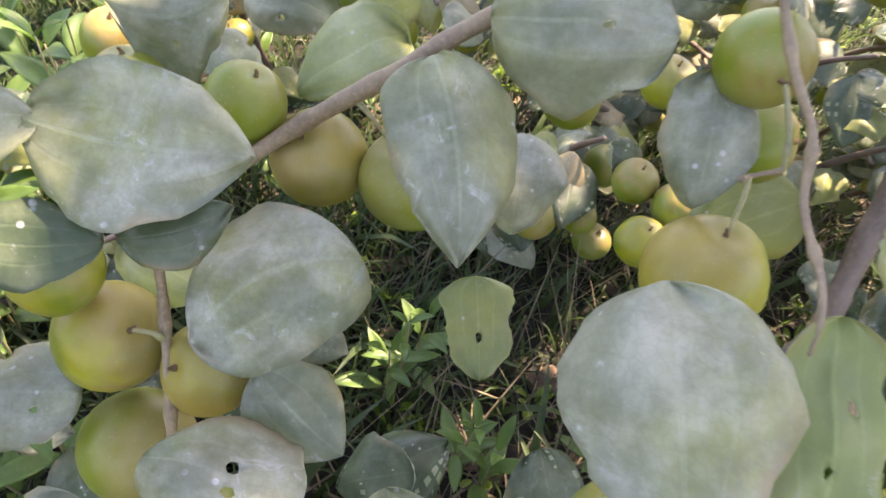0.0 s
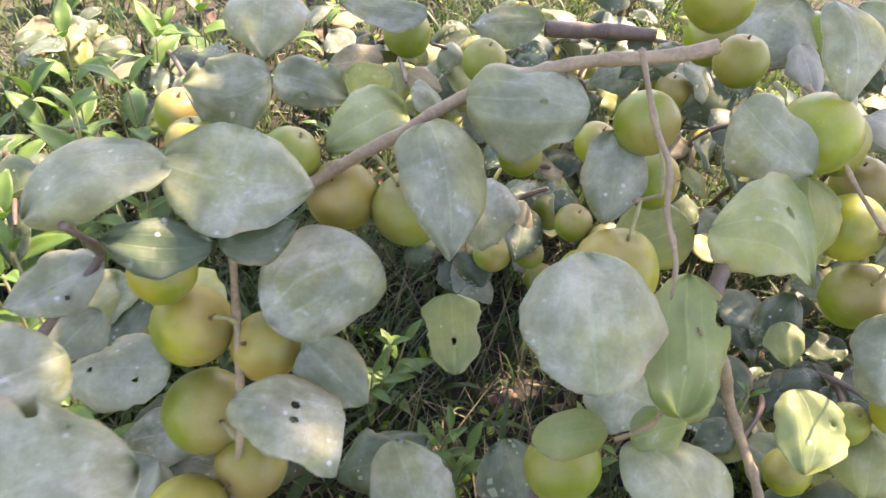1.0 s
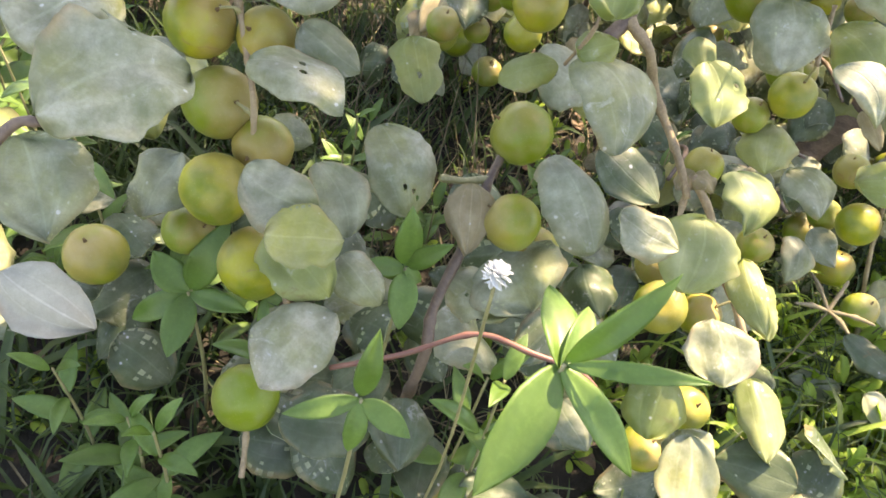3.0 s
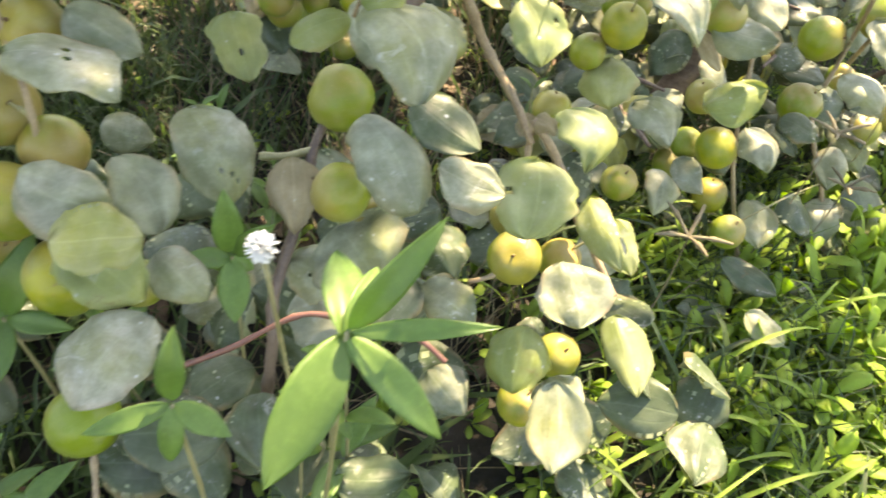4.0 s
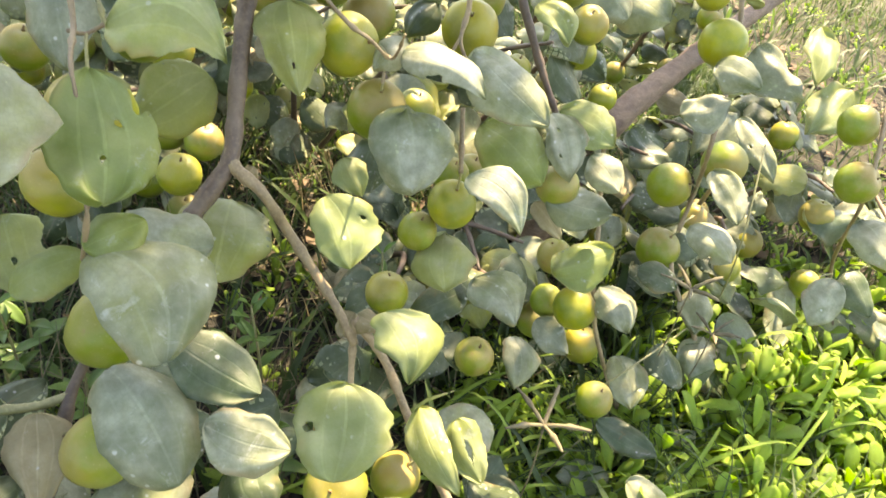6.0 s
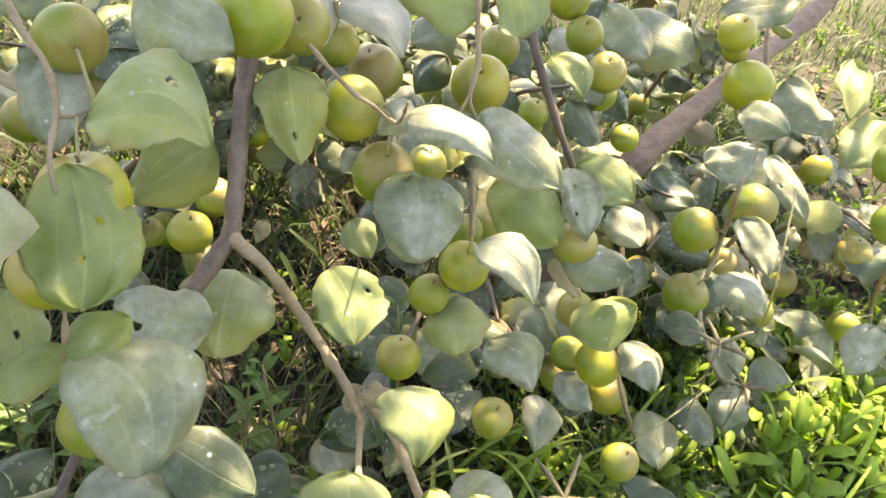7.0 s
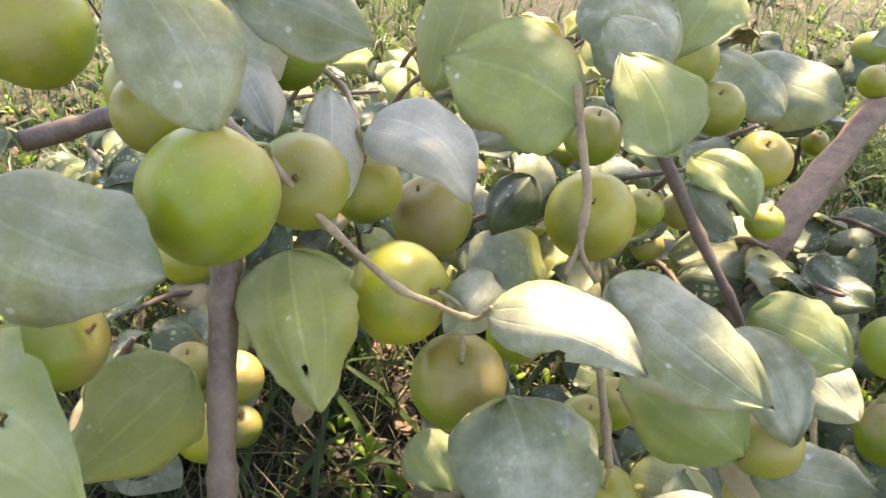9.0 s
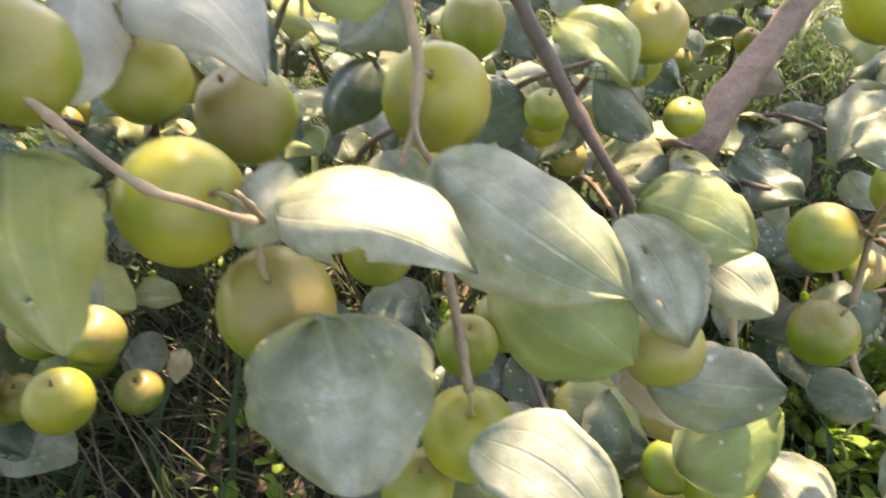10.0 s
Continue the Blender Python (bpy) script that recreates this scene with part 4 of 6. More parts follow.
leaf(br_L, (0.161, 0.266, 0.460), (0.160, 0.316, 0.491), 0.043, (0.159, -0.517, 0.841), "g", foot=(0.155, 0.269, 0.457), peak=0.48, lean=-0.08, blunt=True)
leaf(br_L, (0.155, 0.271, 0.435), (0.178, 0.227, 0.406), 0.052, (0.016, -0.541, 0.841), "n", foot=(0.151, 0.274, 0.436), peak=0.53, lean=0.24, blunt=True)
leaf(br_X, (0.153, 0.255, 0.376), (0.178, 0.203, 0.350), 0.042, (0.027, -0.441, 0.897), "n", peak=0.48, lean=0.06, blunt=True)
leaf(br_X, (0.182, 0.260, 0.381), (0.218, 0.232, 0.367), 0.033, (-0.041, -0.474, 0.880), "d", peak=0.48, lean=-0.03)
leaf(br_X, (0.191, 0.221, 0.366), (0.227, 0.203, 0.360), 0.029, (-0.061, -0.410, 0.910), "n", peak=0.49, lean=-0.09)
leaf(br_A, (0.227, 0.398, 0.358), (0.210, 0.350, 0.333), 0.058, (-0.003, -0.473, 0.881), "y", foot=(0.214, 0.384, 0.377), peak=0.42, lean=-0.00, blunt=True)
leaf(br_A, (0.277, 0.354, 0.388), (0.284, 0.315, 0.363), 0.043, (-0.182, -0.556, 0.811), "p", holes=((0.42, 0.55, 0.03, 0.08),), peak=0.53, lean=0.13)
leaf(br_A, (0.266, 0.250, 0.341), (0.251, 0.206, 0.319), 0.052, (-0.151, -0.391, 0.908), "p", holes=((0.5, -0.72, 0.05, 0.12),), peak=0.56, lean=0.06, blunt=True)
leaf(br_A, (0.302, 0.296, 0.342), (0.308, 0.255, 0.322), 0.040, (-0.230, -0.452, 0.862), "p", peak=0.36, lean=0.30)
leaf(br_A, (0.318, 0.254, 0.299), (0.328, 0.201, 0.281), 0.024, (-0.232, -0.354, 0.906), "p", foot=(0.320, 0.258, 0.268), peak=0.34, lean=-0.20)
leaf(br_A, (0.282, 0.204, 0.292), (0.283, 0.161, 0.279), 0.051, (-0.181, -0.286, 0.941), "n", foot=(0.269, 0.231, 0.284), peak=0.56, lean=0.05)
leaf(br_L, (0.169, 0.329, 0.509), (0.216, 0.318, 0.495), 0.051, (0.075, -0.638, 0.766), "p", holes=((0.52, 0.35, 0.05, 0.09),), foot=(0.154, 0.330, 0.496), peak=0.34, lean=0.30)
leaf(br_L, (0.190, 0.405, 0.527), (0.232, 0.387, 0.508), 0.041, (0.018, -0.712, 0.702), "n", foot=(0.175, 0.425, 0.544), peak=0.47, lean=-0.06)
leaf(br_X, (0.160, 0.362, 0.372), (0.210, 0.348, 0.361), 0.045, (0.064, -0.463, 0.884), "n", holes=((0.28, -0.25, 0.05, 0.12),), peak=0.50, lean=-0.14, blunt=True)
leaf(br_L, (0.151, 0.269, 0.436), (0.176, 0.281, 0.438), 0.020, (0.141, -0.432, 0.891), "g", foot=(0.151, 0.274, 0.437), peak=0.49, lean=0.02, blunt=True)
leaf(br_Q, (0.267, 0.442, 0.472), (0.267, 0.397, 0.433), 0.043, (-0.101, -0.647, 0.755), "y", holes=((0.75, -0.1, 0.03, 0.07),), foot=(0.280, 0.437, 0.485), peak=0.30, lean=-0.02)
leaf(br_Q, (0.331, 0.404, 0.457), (0.376, 0.367, 0.446), 0.032, (-0.282, -0.580, 0.765), "n", foot=(0.326, 0.404, 0.456), peak=0.37, lean=0.24)
leaf(br_R, (0.381, 0.407, 0.456), (0.416, 0.351, 0.433), 0.039, (-0.356, -0.534, 0.767), "n", foot=(0.390, 0.433, 0.437), peak=0.46, lean=-0.06)
leaf(br_Q, (0.336, 0.393, 0.422), (0.331, 0.349, 0.393), 0.054, (-0.232, -0.517, 0.824), "n", foot=(0.324, 0.412, 0.429), peak=0.41, lean=0.04, blunt=True)
leaf(br_Q, (0.365, 0.346, 0.404), (0.388, 0.305, 0.386), 0.029, (-0.341, -0.541, 0.769), "n", peak=0.30, lean=0.29)
leaf(br_Q, (0.411, 0.426, 0.389), (0.442, 0.373, 0.371), 0.053, (-0.349, -0.482, 0.804), "g", peak=0.50, lean=0.02)
leaf(br_S, (0.461, 0.417, 0.404), (0.461, 0.368, 0.376), 0.031, (-0.406, -0.463, 0.788), "n", peak=0.56, lean=0.12)
leaf(br_S, (0.479, 0.431, 0.396), (0.509, 0.391, 0.388), 0.042, (-0.434, -0.471, 0.768), "p", foot=(0.486, 0.448, 0.385), peak=0.51, lean=0.01)
leaf(br_S, (0.454, 0.380, 0.350), (0.494, 0.349, 0.354), 0.036, (-0.406, -0.400, 0.822), "n", peak=0.54, lean=-0.01)
leaf(br_Q, (0.403, 0.365, 0.288), (0.422, 0.323, 0.278), 0.044, (-0.297, -0.356, 0.886), "n", peak=0.38, lean=0.23)
leaf(br_Q, (0.381, 0.389, 0.317), (0.371, 0.348, 0.296), 0.045, (-0.247, -0.401, 0.882), "y", peak=0.56, lean=-0.05)
leaf(br_K, (0.484, 0.378, 0.269), (0.536, 0.373, 0.291), 0.042, (-0.394, -0.356, 0.848), "g", peak=0.49, lean=-0.03)
leaf(br_K, (0.544, 0.379, 0.242), (0.551, 0.334, 0.230), 0.036, (-0.411, -0.304, 0.859), "n", foot=(0.553, 0.394, 0.232), peak=0.52, lean=0.11)
leaf(br_H, (0.309, 0.485, 0.499), (0.342, 0.452, 0.475), 0.037, (-0.133, -0.665, 0.735), "u", foot=(0.305, 0.491, 0.490), peak=0.32, lean=0.22)
leaf(br_R, (0.400, 0.476, 0.491), (0.348, 0.513, 0.508), 0.057, (-0.259, -0.674, 0.692), "p", foot=(0.397, 0.473, 0.494), peak=0.46, lean=-0.10)
leaf(br_R, (0.404, 0.416, 0.502), (0.399, 0.451, 0.528), 0.033, (-0.390, -0.592, 0.705), "p", peak=0.31, lean=-0.11)
leaf(br_H, (0.297, 0.505, 0.504), (0.284, 0.468, 0.469), 0.027, (-0.034, -0.678, 0.734), "u", foot=(0.306, 0.503, 0.489), peak=0.48, lean=0.07, blunt=True)
leaf(br_Q, (0.234, 0.452, 0.569), (0.251, 0.422, 0.531), 0.036, (0.135, -0.749, 0.648), "n", peak=0.55, lean=0.07)
leaf(br_H, (0.264, 0.485, 0.557), (0.309, 0.467, 0.537), 0.030, (-0.022, -0.777, 0.629), "n", peak=0.50, lean=-0.08)
leaf(br_K, (0.462, 0.371, 0.204), (0.451, 0.331, 0.181), 0.032, (-0.326, -0.389, 0.861), "n", peak=0.39, lean=0.22)
leaf(br_M, (0.707, 0.410, 0.183), (0.690, 0.371, 0.156), 0.036, (-0.487, -0.351, 0.800), "n", foot=(0.694, 0.420, 0.173), peak=0.49, lean=0.01)
leaf(br_K, (0.579, 0.358, 0.165), (0.574, 0.309, 0.144), 0.040, (-0.414, -0.328, 0.849), "n", foot=(0.571, 0.370, 0.160), peak=0.46, lean=0.13)
leaf(br_M, (0.759, 0.387, 0.035), (0.756, 0.339, 0.017), 0.038, (-0.460, -0.278, 0.843), "n", foot=(0.750, 0.380, 0.037), peak=0.45, lean=-0.10)
leaf(br_M, (0.751, 0.402, 0.107), (0.722, 0.360, 0.074), 0.045, (-0.473, -0.311, 0.824), "n", foot=(0.742, 0.405, 0.100), peak=0.54, lean=-0.11)
leaf(br_N, (0.597, 0.429, 0.389), (0.632, 0.416, 0.408), 0.036, (-0.545, -0.427, 0.721), "n", peak=0.47, lean=-0.13)
leaf(br_N, (0.634, 0.451, 0.425), (0.657, 0.415, 0.421), 0.031, (-0.579, -0.438, 0.688), "n", peak=0.44, lean=-0.02)
leaf(br_N, (0.662, 0.426, 0.329), (0.663, 0.373, 0.306), 0.032, (-0.540, -0.349, 0.765), "n", foot=(0.679, 0.427, 0.324), peak=0.45, lean=0.19)
leaf(br_N, (0.642, 0.402, 0.283), (0.660, 0.356, 0.276), 0.039, (-0.514, -0.318, 0.796), "n", peak=0.48, lean=0.11)
leaf(br_S, (0.686, 0.723, 0.384), (0.748, 0.649, 0.374), 0.069, (-0.523, -0.523, 0.673), "n", peak=0.56, lean=0.02)
leaf(br_S, (0.463, 0.478, 0.461), (0.476, 0.442, 0.444), 0.025, (-0.442, -0.506, 0.741), "p", foot=(0.466, 0.498, 0.445), peak=0.37, lean=0.30)
leaf(br_R, (0.421, 0.498, 0.526), (0.432, 0.466, 0.501), 0.026, (-0.392, -0.637, 0.664), "n", peak=0.52, lean=0.01)
# leaves lower down, most in the leaf colour darkened for shade
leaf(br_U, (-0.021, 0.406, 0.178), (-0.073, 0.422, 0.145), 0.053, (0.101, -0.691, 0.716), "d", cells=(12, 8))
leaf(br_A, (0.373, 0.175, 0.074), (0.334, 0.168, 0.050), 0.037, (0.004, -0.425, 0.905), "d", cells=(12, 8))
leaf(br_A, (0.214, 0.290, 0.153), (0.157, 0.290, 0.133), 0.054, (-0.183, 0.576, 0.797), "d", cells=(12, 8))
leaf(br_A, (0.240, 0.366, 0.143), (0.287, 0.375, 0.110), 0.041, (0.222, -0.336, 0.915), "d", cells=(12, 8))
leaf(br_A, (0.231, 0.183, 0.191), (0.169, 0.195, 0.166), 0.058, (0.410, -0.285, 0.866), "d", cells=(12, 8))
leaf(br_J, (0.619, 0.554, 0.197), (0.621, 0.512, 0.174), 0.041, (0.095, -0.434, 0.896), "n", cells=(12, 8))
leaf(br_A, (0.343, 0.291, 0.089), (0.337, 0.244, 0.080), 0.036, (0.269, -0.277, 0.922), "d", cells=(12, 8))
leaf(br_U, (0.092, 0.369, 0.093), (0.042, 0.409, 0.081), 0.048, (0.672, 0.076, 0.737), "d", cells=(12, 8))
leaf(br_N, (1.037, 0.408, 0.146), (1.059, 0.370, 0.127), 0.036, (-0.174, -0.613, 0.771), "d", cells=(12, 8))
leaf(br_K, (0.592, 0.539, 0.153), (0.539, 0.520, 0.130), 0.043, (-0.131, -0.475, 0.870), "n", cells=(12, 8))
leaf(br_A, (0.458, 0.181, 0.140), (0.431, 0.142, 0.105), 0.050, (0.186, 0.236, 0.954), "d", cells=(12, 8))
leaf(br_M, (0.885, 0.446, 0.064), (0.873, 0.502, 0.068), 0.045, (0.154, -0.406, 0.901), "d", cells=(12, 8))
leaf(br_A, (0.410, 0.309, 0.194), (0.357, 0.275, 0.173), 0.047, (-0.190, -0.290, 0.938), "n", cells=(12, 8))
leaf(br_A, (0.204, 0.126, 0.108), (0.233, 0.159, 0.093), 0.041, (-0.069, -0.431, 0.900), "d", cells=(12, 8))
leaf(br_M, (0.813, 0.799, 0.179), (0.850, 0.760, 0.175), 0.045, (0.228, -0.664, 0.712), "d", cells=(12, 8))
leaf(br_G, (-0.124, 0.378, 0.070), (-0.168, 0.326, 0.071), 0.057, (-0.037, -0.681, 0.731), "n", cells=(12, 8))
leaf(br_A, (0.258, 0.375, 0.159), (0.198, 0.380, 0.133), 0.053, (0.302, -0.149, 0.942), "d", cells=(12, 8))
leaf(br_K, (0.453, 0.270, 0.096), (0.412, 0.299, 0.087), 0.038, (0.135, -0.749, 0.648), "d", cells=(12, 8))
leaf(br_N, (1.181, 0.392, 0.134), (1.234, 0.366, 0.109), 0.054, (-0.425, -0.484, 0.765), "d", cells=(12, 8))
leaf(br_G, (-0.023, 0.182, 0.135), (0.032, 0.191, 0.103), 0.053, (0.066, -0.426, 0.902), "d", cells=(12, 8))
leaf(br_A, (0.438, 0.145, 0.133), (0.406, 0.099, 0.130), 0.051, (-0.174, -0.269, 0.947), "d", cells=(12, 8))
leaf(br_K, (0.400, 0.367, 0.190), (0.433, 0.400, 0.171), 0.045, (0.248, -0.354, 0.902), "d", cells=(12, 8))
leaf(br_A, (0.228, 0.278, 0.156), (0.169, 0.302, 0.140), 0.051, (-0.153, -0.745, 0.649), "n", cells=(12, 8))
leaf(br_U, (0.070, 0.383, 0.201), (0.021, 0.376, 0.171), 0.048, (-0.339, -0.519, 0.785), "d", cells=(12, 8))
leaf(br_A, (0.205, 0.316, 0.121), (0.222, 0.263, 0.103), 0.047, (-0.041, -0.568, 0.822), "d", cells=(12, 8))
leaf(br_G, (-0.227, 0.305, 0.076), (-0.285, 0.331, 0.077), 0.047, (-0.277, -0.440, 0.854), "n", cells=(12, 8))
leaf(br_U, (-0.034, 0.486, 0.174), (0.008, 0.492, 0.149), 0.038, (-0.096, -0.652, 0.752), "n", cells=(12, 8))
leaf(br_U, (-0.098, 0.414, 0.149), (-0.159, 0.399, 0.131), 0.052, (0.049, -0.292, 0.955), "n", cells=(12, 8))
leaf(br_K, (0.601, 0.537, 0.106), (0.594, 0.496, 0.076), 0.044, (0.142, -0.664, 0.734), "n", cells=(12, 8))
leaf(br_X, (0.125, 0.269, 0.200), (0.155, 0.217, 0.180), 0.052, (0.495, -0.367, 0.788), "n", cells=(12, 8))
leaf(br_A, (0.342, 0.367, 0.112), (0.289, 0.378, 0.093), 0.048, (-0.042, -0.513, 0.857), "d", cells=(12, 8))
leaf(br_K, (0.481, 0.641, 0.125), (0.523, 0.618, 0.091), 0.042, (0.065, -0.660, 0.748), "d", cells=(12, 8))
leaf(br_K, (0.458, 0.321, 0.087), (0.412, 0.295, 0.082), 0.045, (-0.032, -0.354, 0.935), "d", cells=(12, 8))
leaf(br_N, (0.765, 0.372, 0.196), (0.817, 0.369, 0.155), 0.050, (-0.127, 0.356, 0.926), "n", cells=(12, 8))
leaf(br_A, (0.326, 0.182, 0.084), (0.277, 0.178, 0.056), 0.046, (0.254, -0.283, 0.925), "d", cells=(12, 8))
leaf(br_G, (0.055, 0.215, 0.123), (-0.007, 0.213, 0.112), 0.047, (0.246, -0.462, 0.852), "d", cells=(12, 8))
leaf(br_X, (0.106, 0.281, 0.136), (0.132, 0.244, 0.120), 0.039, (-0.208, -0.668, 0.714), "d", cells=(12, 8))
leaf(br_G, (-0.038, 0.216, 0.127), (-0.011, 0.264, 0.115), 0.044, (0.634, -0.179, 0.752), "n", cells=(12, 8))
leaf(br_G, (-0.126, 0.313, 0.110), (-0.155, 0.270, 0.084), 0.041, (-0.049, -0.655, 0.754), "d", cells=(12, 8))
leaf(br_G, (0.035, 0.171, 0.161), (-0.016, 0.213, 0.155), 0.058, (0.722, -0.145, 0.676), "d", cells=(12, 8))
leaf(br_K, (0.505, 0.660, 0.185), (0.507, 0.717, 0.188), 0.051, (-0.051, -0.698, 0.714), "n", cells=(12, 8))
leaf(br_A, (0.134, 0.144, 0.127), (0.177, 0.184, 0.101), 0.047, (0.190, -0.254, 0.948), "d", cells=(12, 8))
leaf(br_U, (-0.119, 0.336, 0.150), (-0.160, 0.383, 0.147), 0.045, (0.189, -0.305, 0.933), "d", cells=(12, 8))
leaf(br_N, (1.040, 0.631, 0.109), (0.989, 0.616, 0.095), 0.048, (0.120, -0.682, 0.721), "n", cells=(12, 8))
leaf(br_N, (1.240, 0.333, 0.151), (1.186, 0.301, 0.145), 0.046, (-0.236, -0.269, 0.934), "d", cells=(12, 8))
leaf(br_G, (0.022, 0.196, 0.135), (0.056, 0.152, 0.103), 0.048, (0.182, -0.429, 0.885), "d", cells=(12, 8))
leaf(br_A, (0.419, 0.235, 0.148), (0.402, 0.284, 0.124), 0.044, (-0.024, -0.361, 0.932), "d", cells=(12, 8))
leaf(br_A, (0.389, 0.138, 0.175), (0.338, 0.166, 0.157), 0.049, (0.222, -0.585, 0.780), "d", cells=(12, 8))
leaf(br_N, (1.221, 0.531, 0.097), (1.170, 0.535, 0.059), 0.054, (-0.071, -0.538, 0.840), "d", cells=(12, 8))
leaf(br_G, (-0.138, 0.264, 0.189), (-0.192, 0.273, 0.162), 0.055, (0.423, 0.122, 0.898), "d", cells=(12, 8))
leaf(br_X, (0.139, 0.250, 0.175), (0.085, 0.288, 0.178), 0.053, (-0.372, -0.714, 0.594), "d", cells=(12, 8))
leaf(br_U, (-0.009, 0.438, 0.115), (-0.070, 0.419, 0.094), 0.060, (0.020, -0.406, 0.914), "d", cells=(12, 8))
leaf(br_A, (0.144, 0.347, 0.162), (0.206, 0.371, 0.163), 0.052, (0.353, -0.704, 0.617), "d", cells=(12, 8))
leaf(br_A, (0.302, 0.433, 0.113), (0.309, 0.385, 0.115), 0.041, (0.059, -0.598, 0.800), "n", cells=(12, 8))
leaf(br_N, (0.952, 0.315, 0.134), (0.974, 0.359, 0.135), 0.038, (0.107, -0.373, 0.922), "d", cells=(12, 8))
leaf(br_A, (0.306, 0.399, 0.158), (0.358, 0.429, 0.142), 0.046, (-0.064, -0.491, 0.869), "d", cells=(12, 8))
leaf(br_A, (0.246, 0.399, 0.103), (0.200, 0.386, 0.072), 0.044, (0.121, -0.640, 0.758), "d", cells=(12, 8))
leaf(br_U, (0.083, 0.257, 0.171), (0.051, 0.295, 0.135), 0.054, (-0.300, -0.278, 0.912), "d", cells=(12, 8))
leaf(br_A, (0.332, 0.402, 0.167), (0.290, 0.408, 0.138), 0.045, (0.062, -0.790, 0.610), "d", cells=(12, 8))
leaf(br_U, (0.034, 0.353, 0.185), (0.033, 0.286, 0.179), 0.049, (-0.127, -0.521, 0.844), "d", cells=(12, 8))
leaf(br_A, (0.255, 0.217, 0.106), (0.200, 0.228, 0.086), 0.049, (-0.117, -0.404, 0.907), "d", cells=(12, 8))
leaf(br_A, (0.331, 0.173, 0.089), (0.384, 0.185, 0.081), 0.050, (0.069, -0.450, 0.890), "d", cells=(12, 8))
leaf(br_U, (-0.099, 0.295, 0.179), (-0.062, 0.276, 0.155), 0.038, (0.324, -0.096, 0.941), "d", cells=(12, 8))
leaf(br_U, (-0.028, 0.262, 0.156), (0.034, 0.255, 0.146), 0.048, (-0.048, -0.519, 0.853), "d", cells=(12, 8))
leaf(br_N, (1.102, 0.376, 0.110), (1.039, 0.373, 0.108), 0.054, (-0.136, -0.570, 0.810), "d", cells=(12, 8))
leaf(br_U, (0.074, 0.326, 0.126), (0.029, 0.304, 0.128), 0.044, (0.455, -0.440, 0.774), "n", cells=(12, 8))
leaf(br_M, (0.697, 0.801, 0.175), (0.673, 0.843, 0.178), 0.037, (0.447, -0.430, 0.784), "d", cells=(12, 8))
leaf(br_N, (1.197, 0.421, 0.143), (1.232, 0.439, 0.119), 0.038, (0.599, -0.429, 0.676), "d", cells=(12, 8))
leaf(br_K, (0.429, 0.439, 0.157), (0.395, 0.399, 0.123), 0.050, (-0.073, -0.454, 0.888), "d", cells=(12, 8))
leaf(br_G, (0.088, 0.215, 0.097), (0.090, 0.267, 0.057), 0.057, (0.083, -0.752, 0.654), "d", cells=(12, 8))
leaf(br_G, (-0.118, 0.339, 0.116), (-0.162, 0.296, 0.111), 0.055, (0.003, -0.705, 0.709), "d", cells=(12, 8))
leaf(br_Z, (-0.296, 0.205, 0.192), (-0.322, 0.252, 0.172), 0.043, (0.595, -0.323, 0.736), "n", cells=(12, 8))
leaf(br_U, (-0.086, 0.327, 0.175), (-0.102, 0.371, 0.140), 0.047, (0.269, -0.255, 0.929), "d", cells=(12, 8))
leaf(br_Z, (-0.182, 0.484, 0.177), (-0.240, 0.468, 0.180), 0.051, (0.492, -0.730, 0.474), "d", cells=(12, 8))
leaf(br_U, (0.093, 0.396, 0.088), (0.092, 0.338, 0.089), 0.042, (0.470, -0.153, 0.869), "n", cells=(12, 8))
leaf(br_A, (0.216, 0.130, 0.108), (0.203, 0.170, 0.076), 0.041, (0.362, -0.654, 0.664), "d", cells=(12, 8))
leaf(br_A, (0.326, 0.150, 0.072), (0.366, 0.120, 0.056), 0.041, (0.559, -0.580, 0.592), "d", cells=(12, 8))
leaf(br_A, (0.440, 0.163, 0.162), (0.458, 0.211, 0.122), 0.050, (0.422, -0.169, 0.891), "d", cells=(12, 8))
leaf(br_G, (-0.121, 0.242, 0.167), (-0.080, 0.225, 0.134), 0.047, (0.052, -0.238, 0.970), "d", cells=(12, 8))
leaf(br_M, (0.688, 0.490, 0.151), (0.701, 0.439, 0.142), 0.040, (0.269, -0.642, 0.718), "d", cells=(12, 8))
leaf(br_M, (0.527, 0.571, 0.155), (0.580, 0.605, 0.132), 0.048, (-0.357, -0.506, 0.785), "d", cells=(12, 8))
leaf(br_U, (0.041, 0.204, 0.167), (0.085, 0.231, 0.162), 0.042, (0.008, -0.251, 0.968), "d", cells=(12, 8))
leaf(br_K, (0.618, 0.494, 0.119), (0.618, 0.440, 0.121), 0.044, (-0.202, -0.480, 0.854), "d", cells=(12, 8))
leaf(br_M, (0.815, 0.608, 0.070), (0.799, 0.669, 0.058), 0.052, (0.463, -0.471, 0.751), "d", cells=(12, 8))
leaf(br_K, (0.467, 0.675, 0.150), (0.418, 0.660, 0.144), 0.041, (-0.039, -0.647, 0.762), "n", cells=(12, 8))
leaf(br_G, (0.116, 0.188, 0.138), (0.103, 0.131, 0.138), 0.041, (0.086, -0.344, 0.935), "d", cells=(12, 8))
leaf(br_U, (-0.194, 0.377, 0.184), (-0.154, 0.385, 0.159), 0.040, (-0.223, -0.669, 0.709), "n", cells=(12, 8))
leaf(br_K, (0.418, 0.691, 0.153), (0.444, 0.635, 0.148), 0.051, (0.030, -0.707, 0.706), "n", cells=(12, 8))
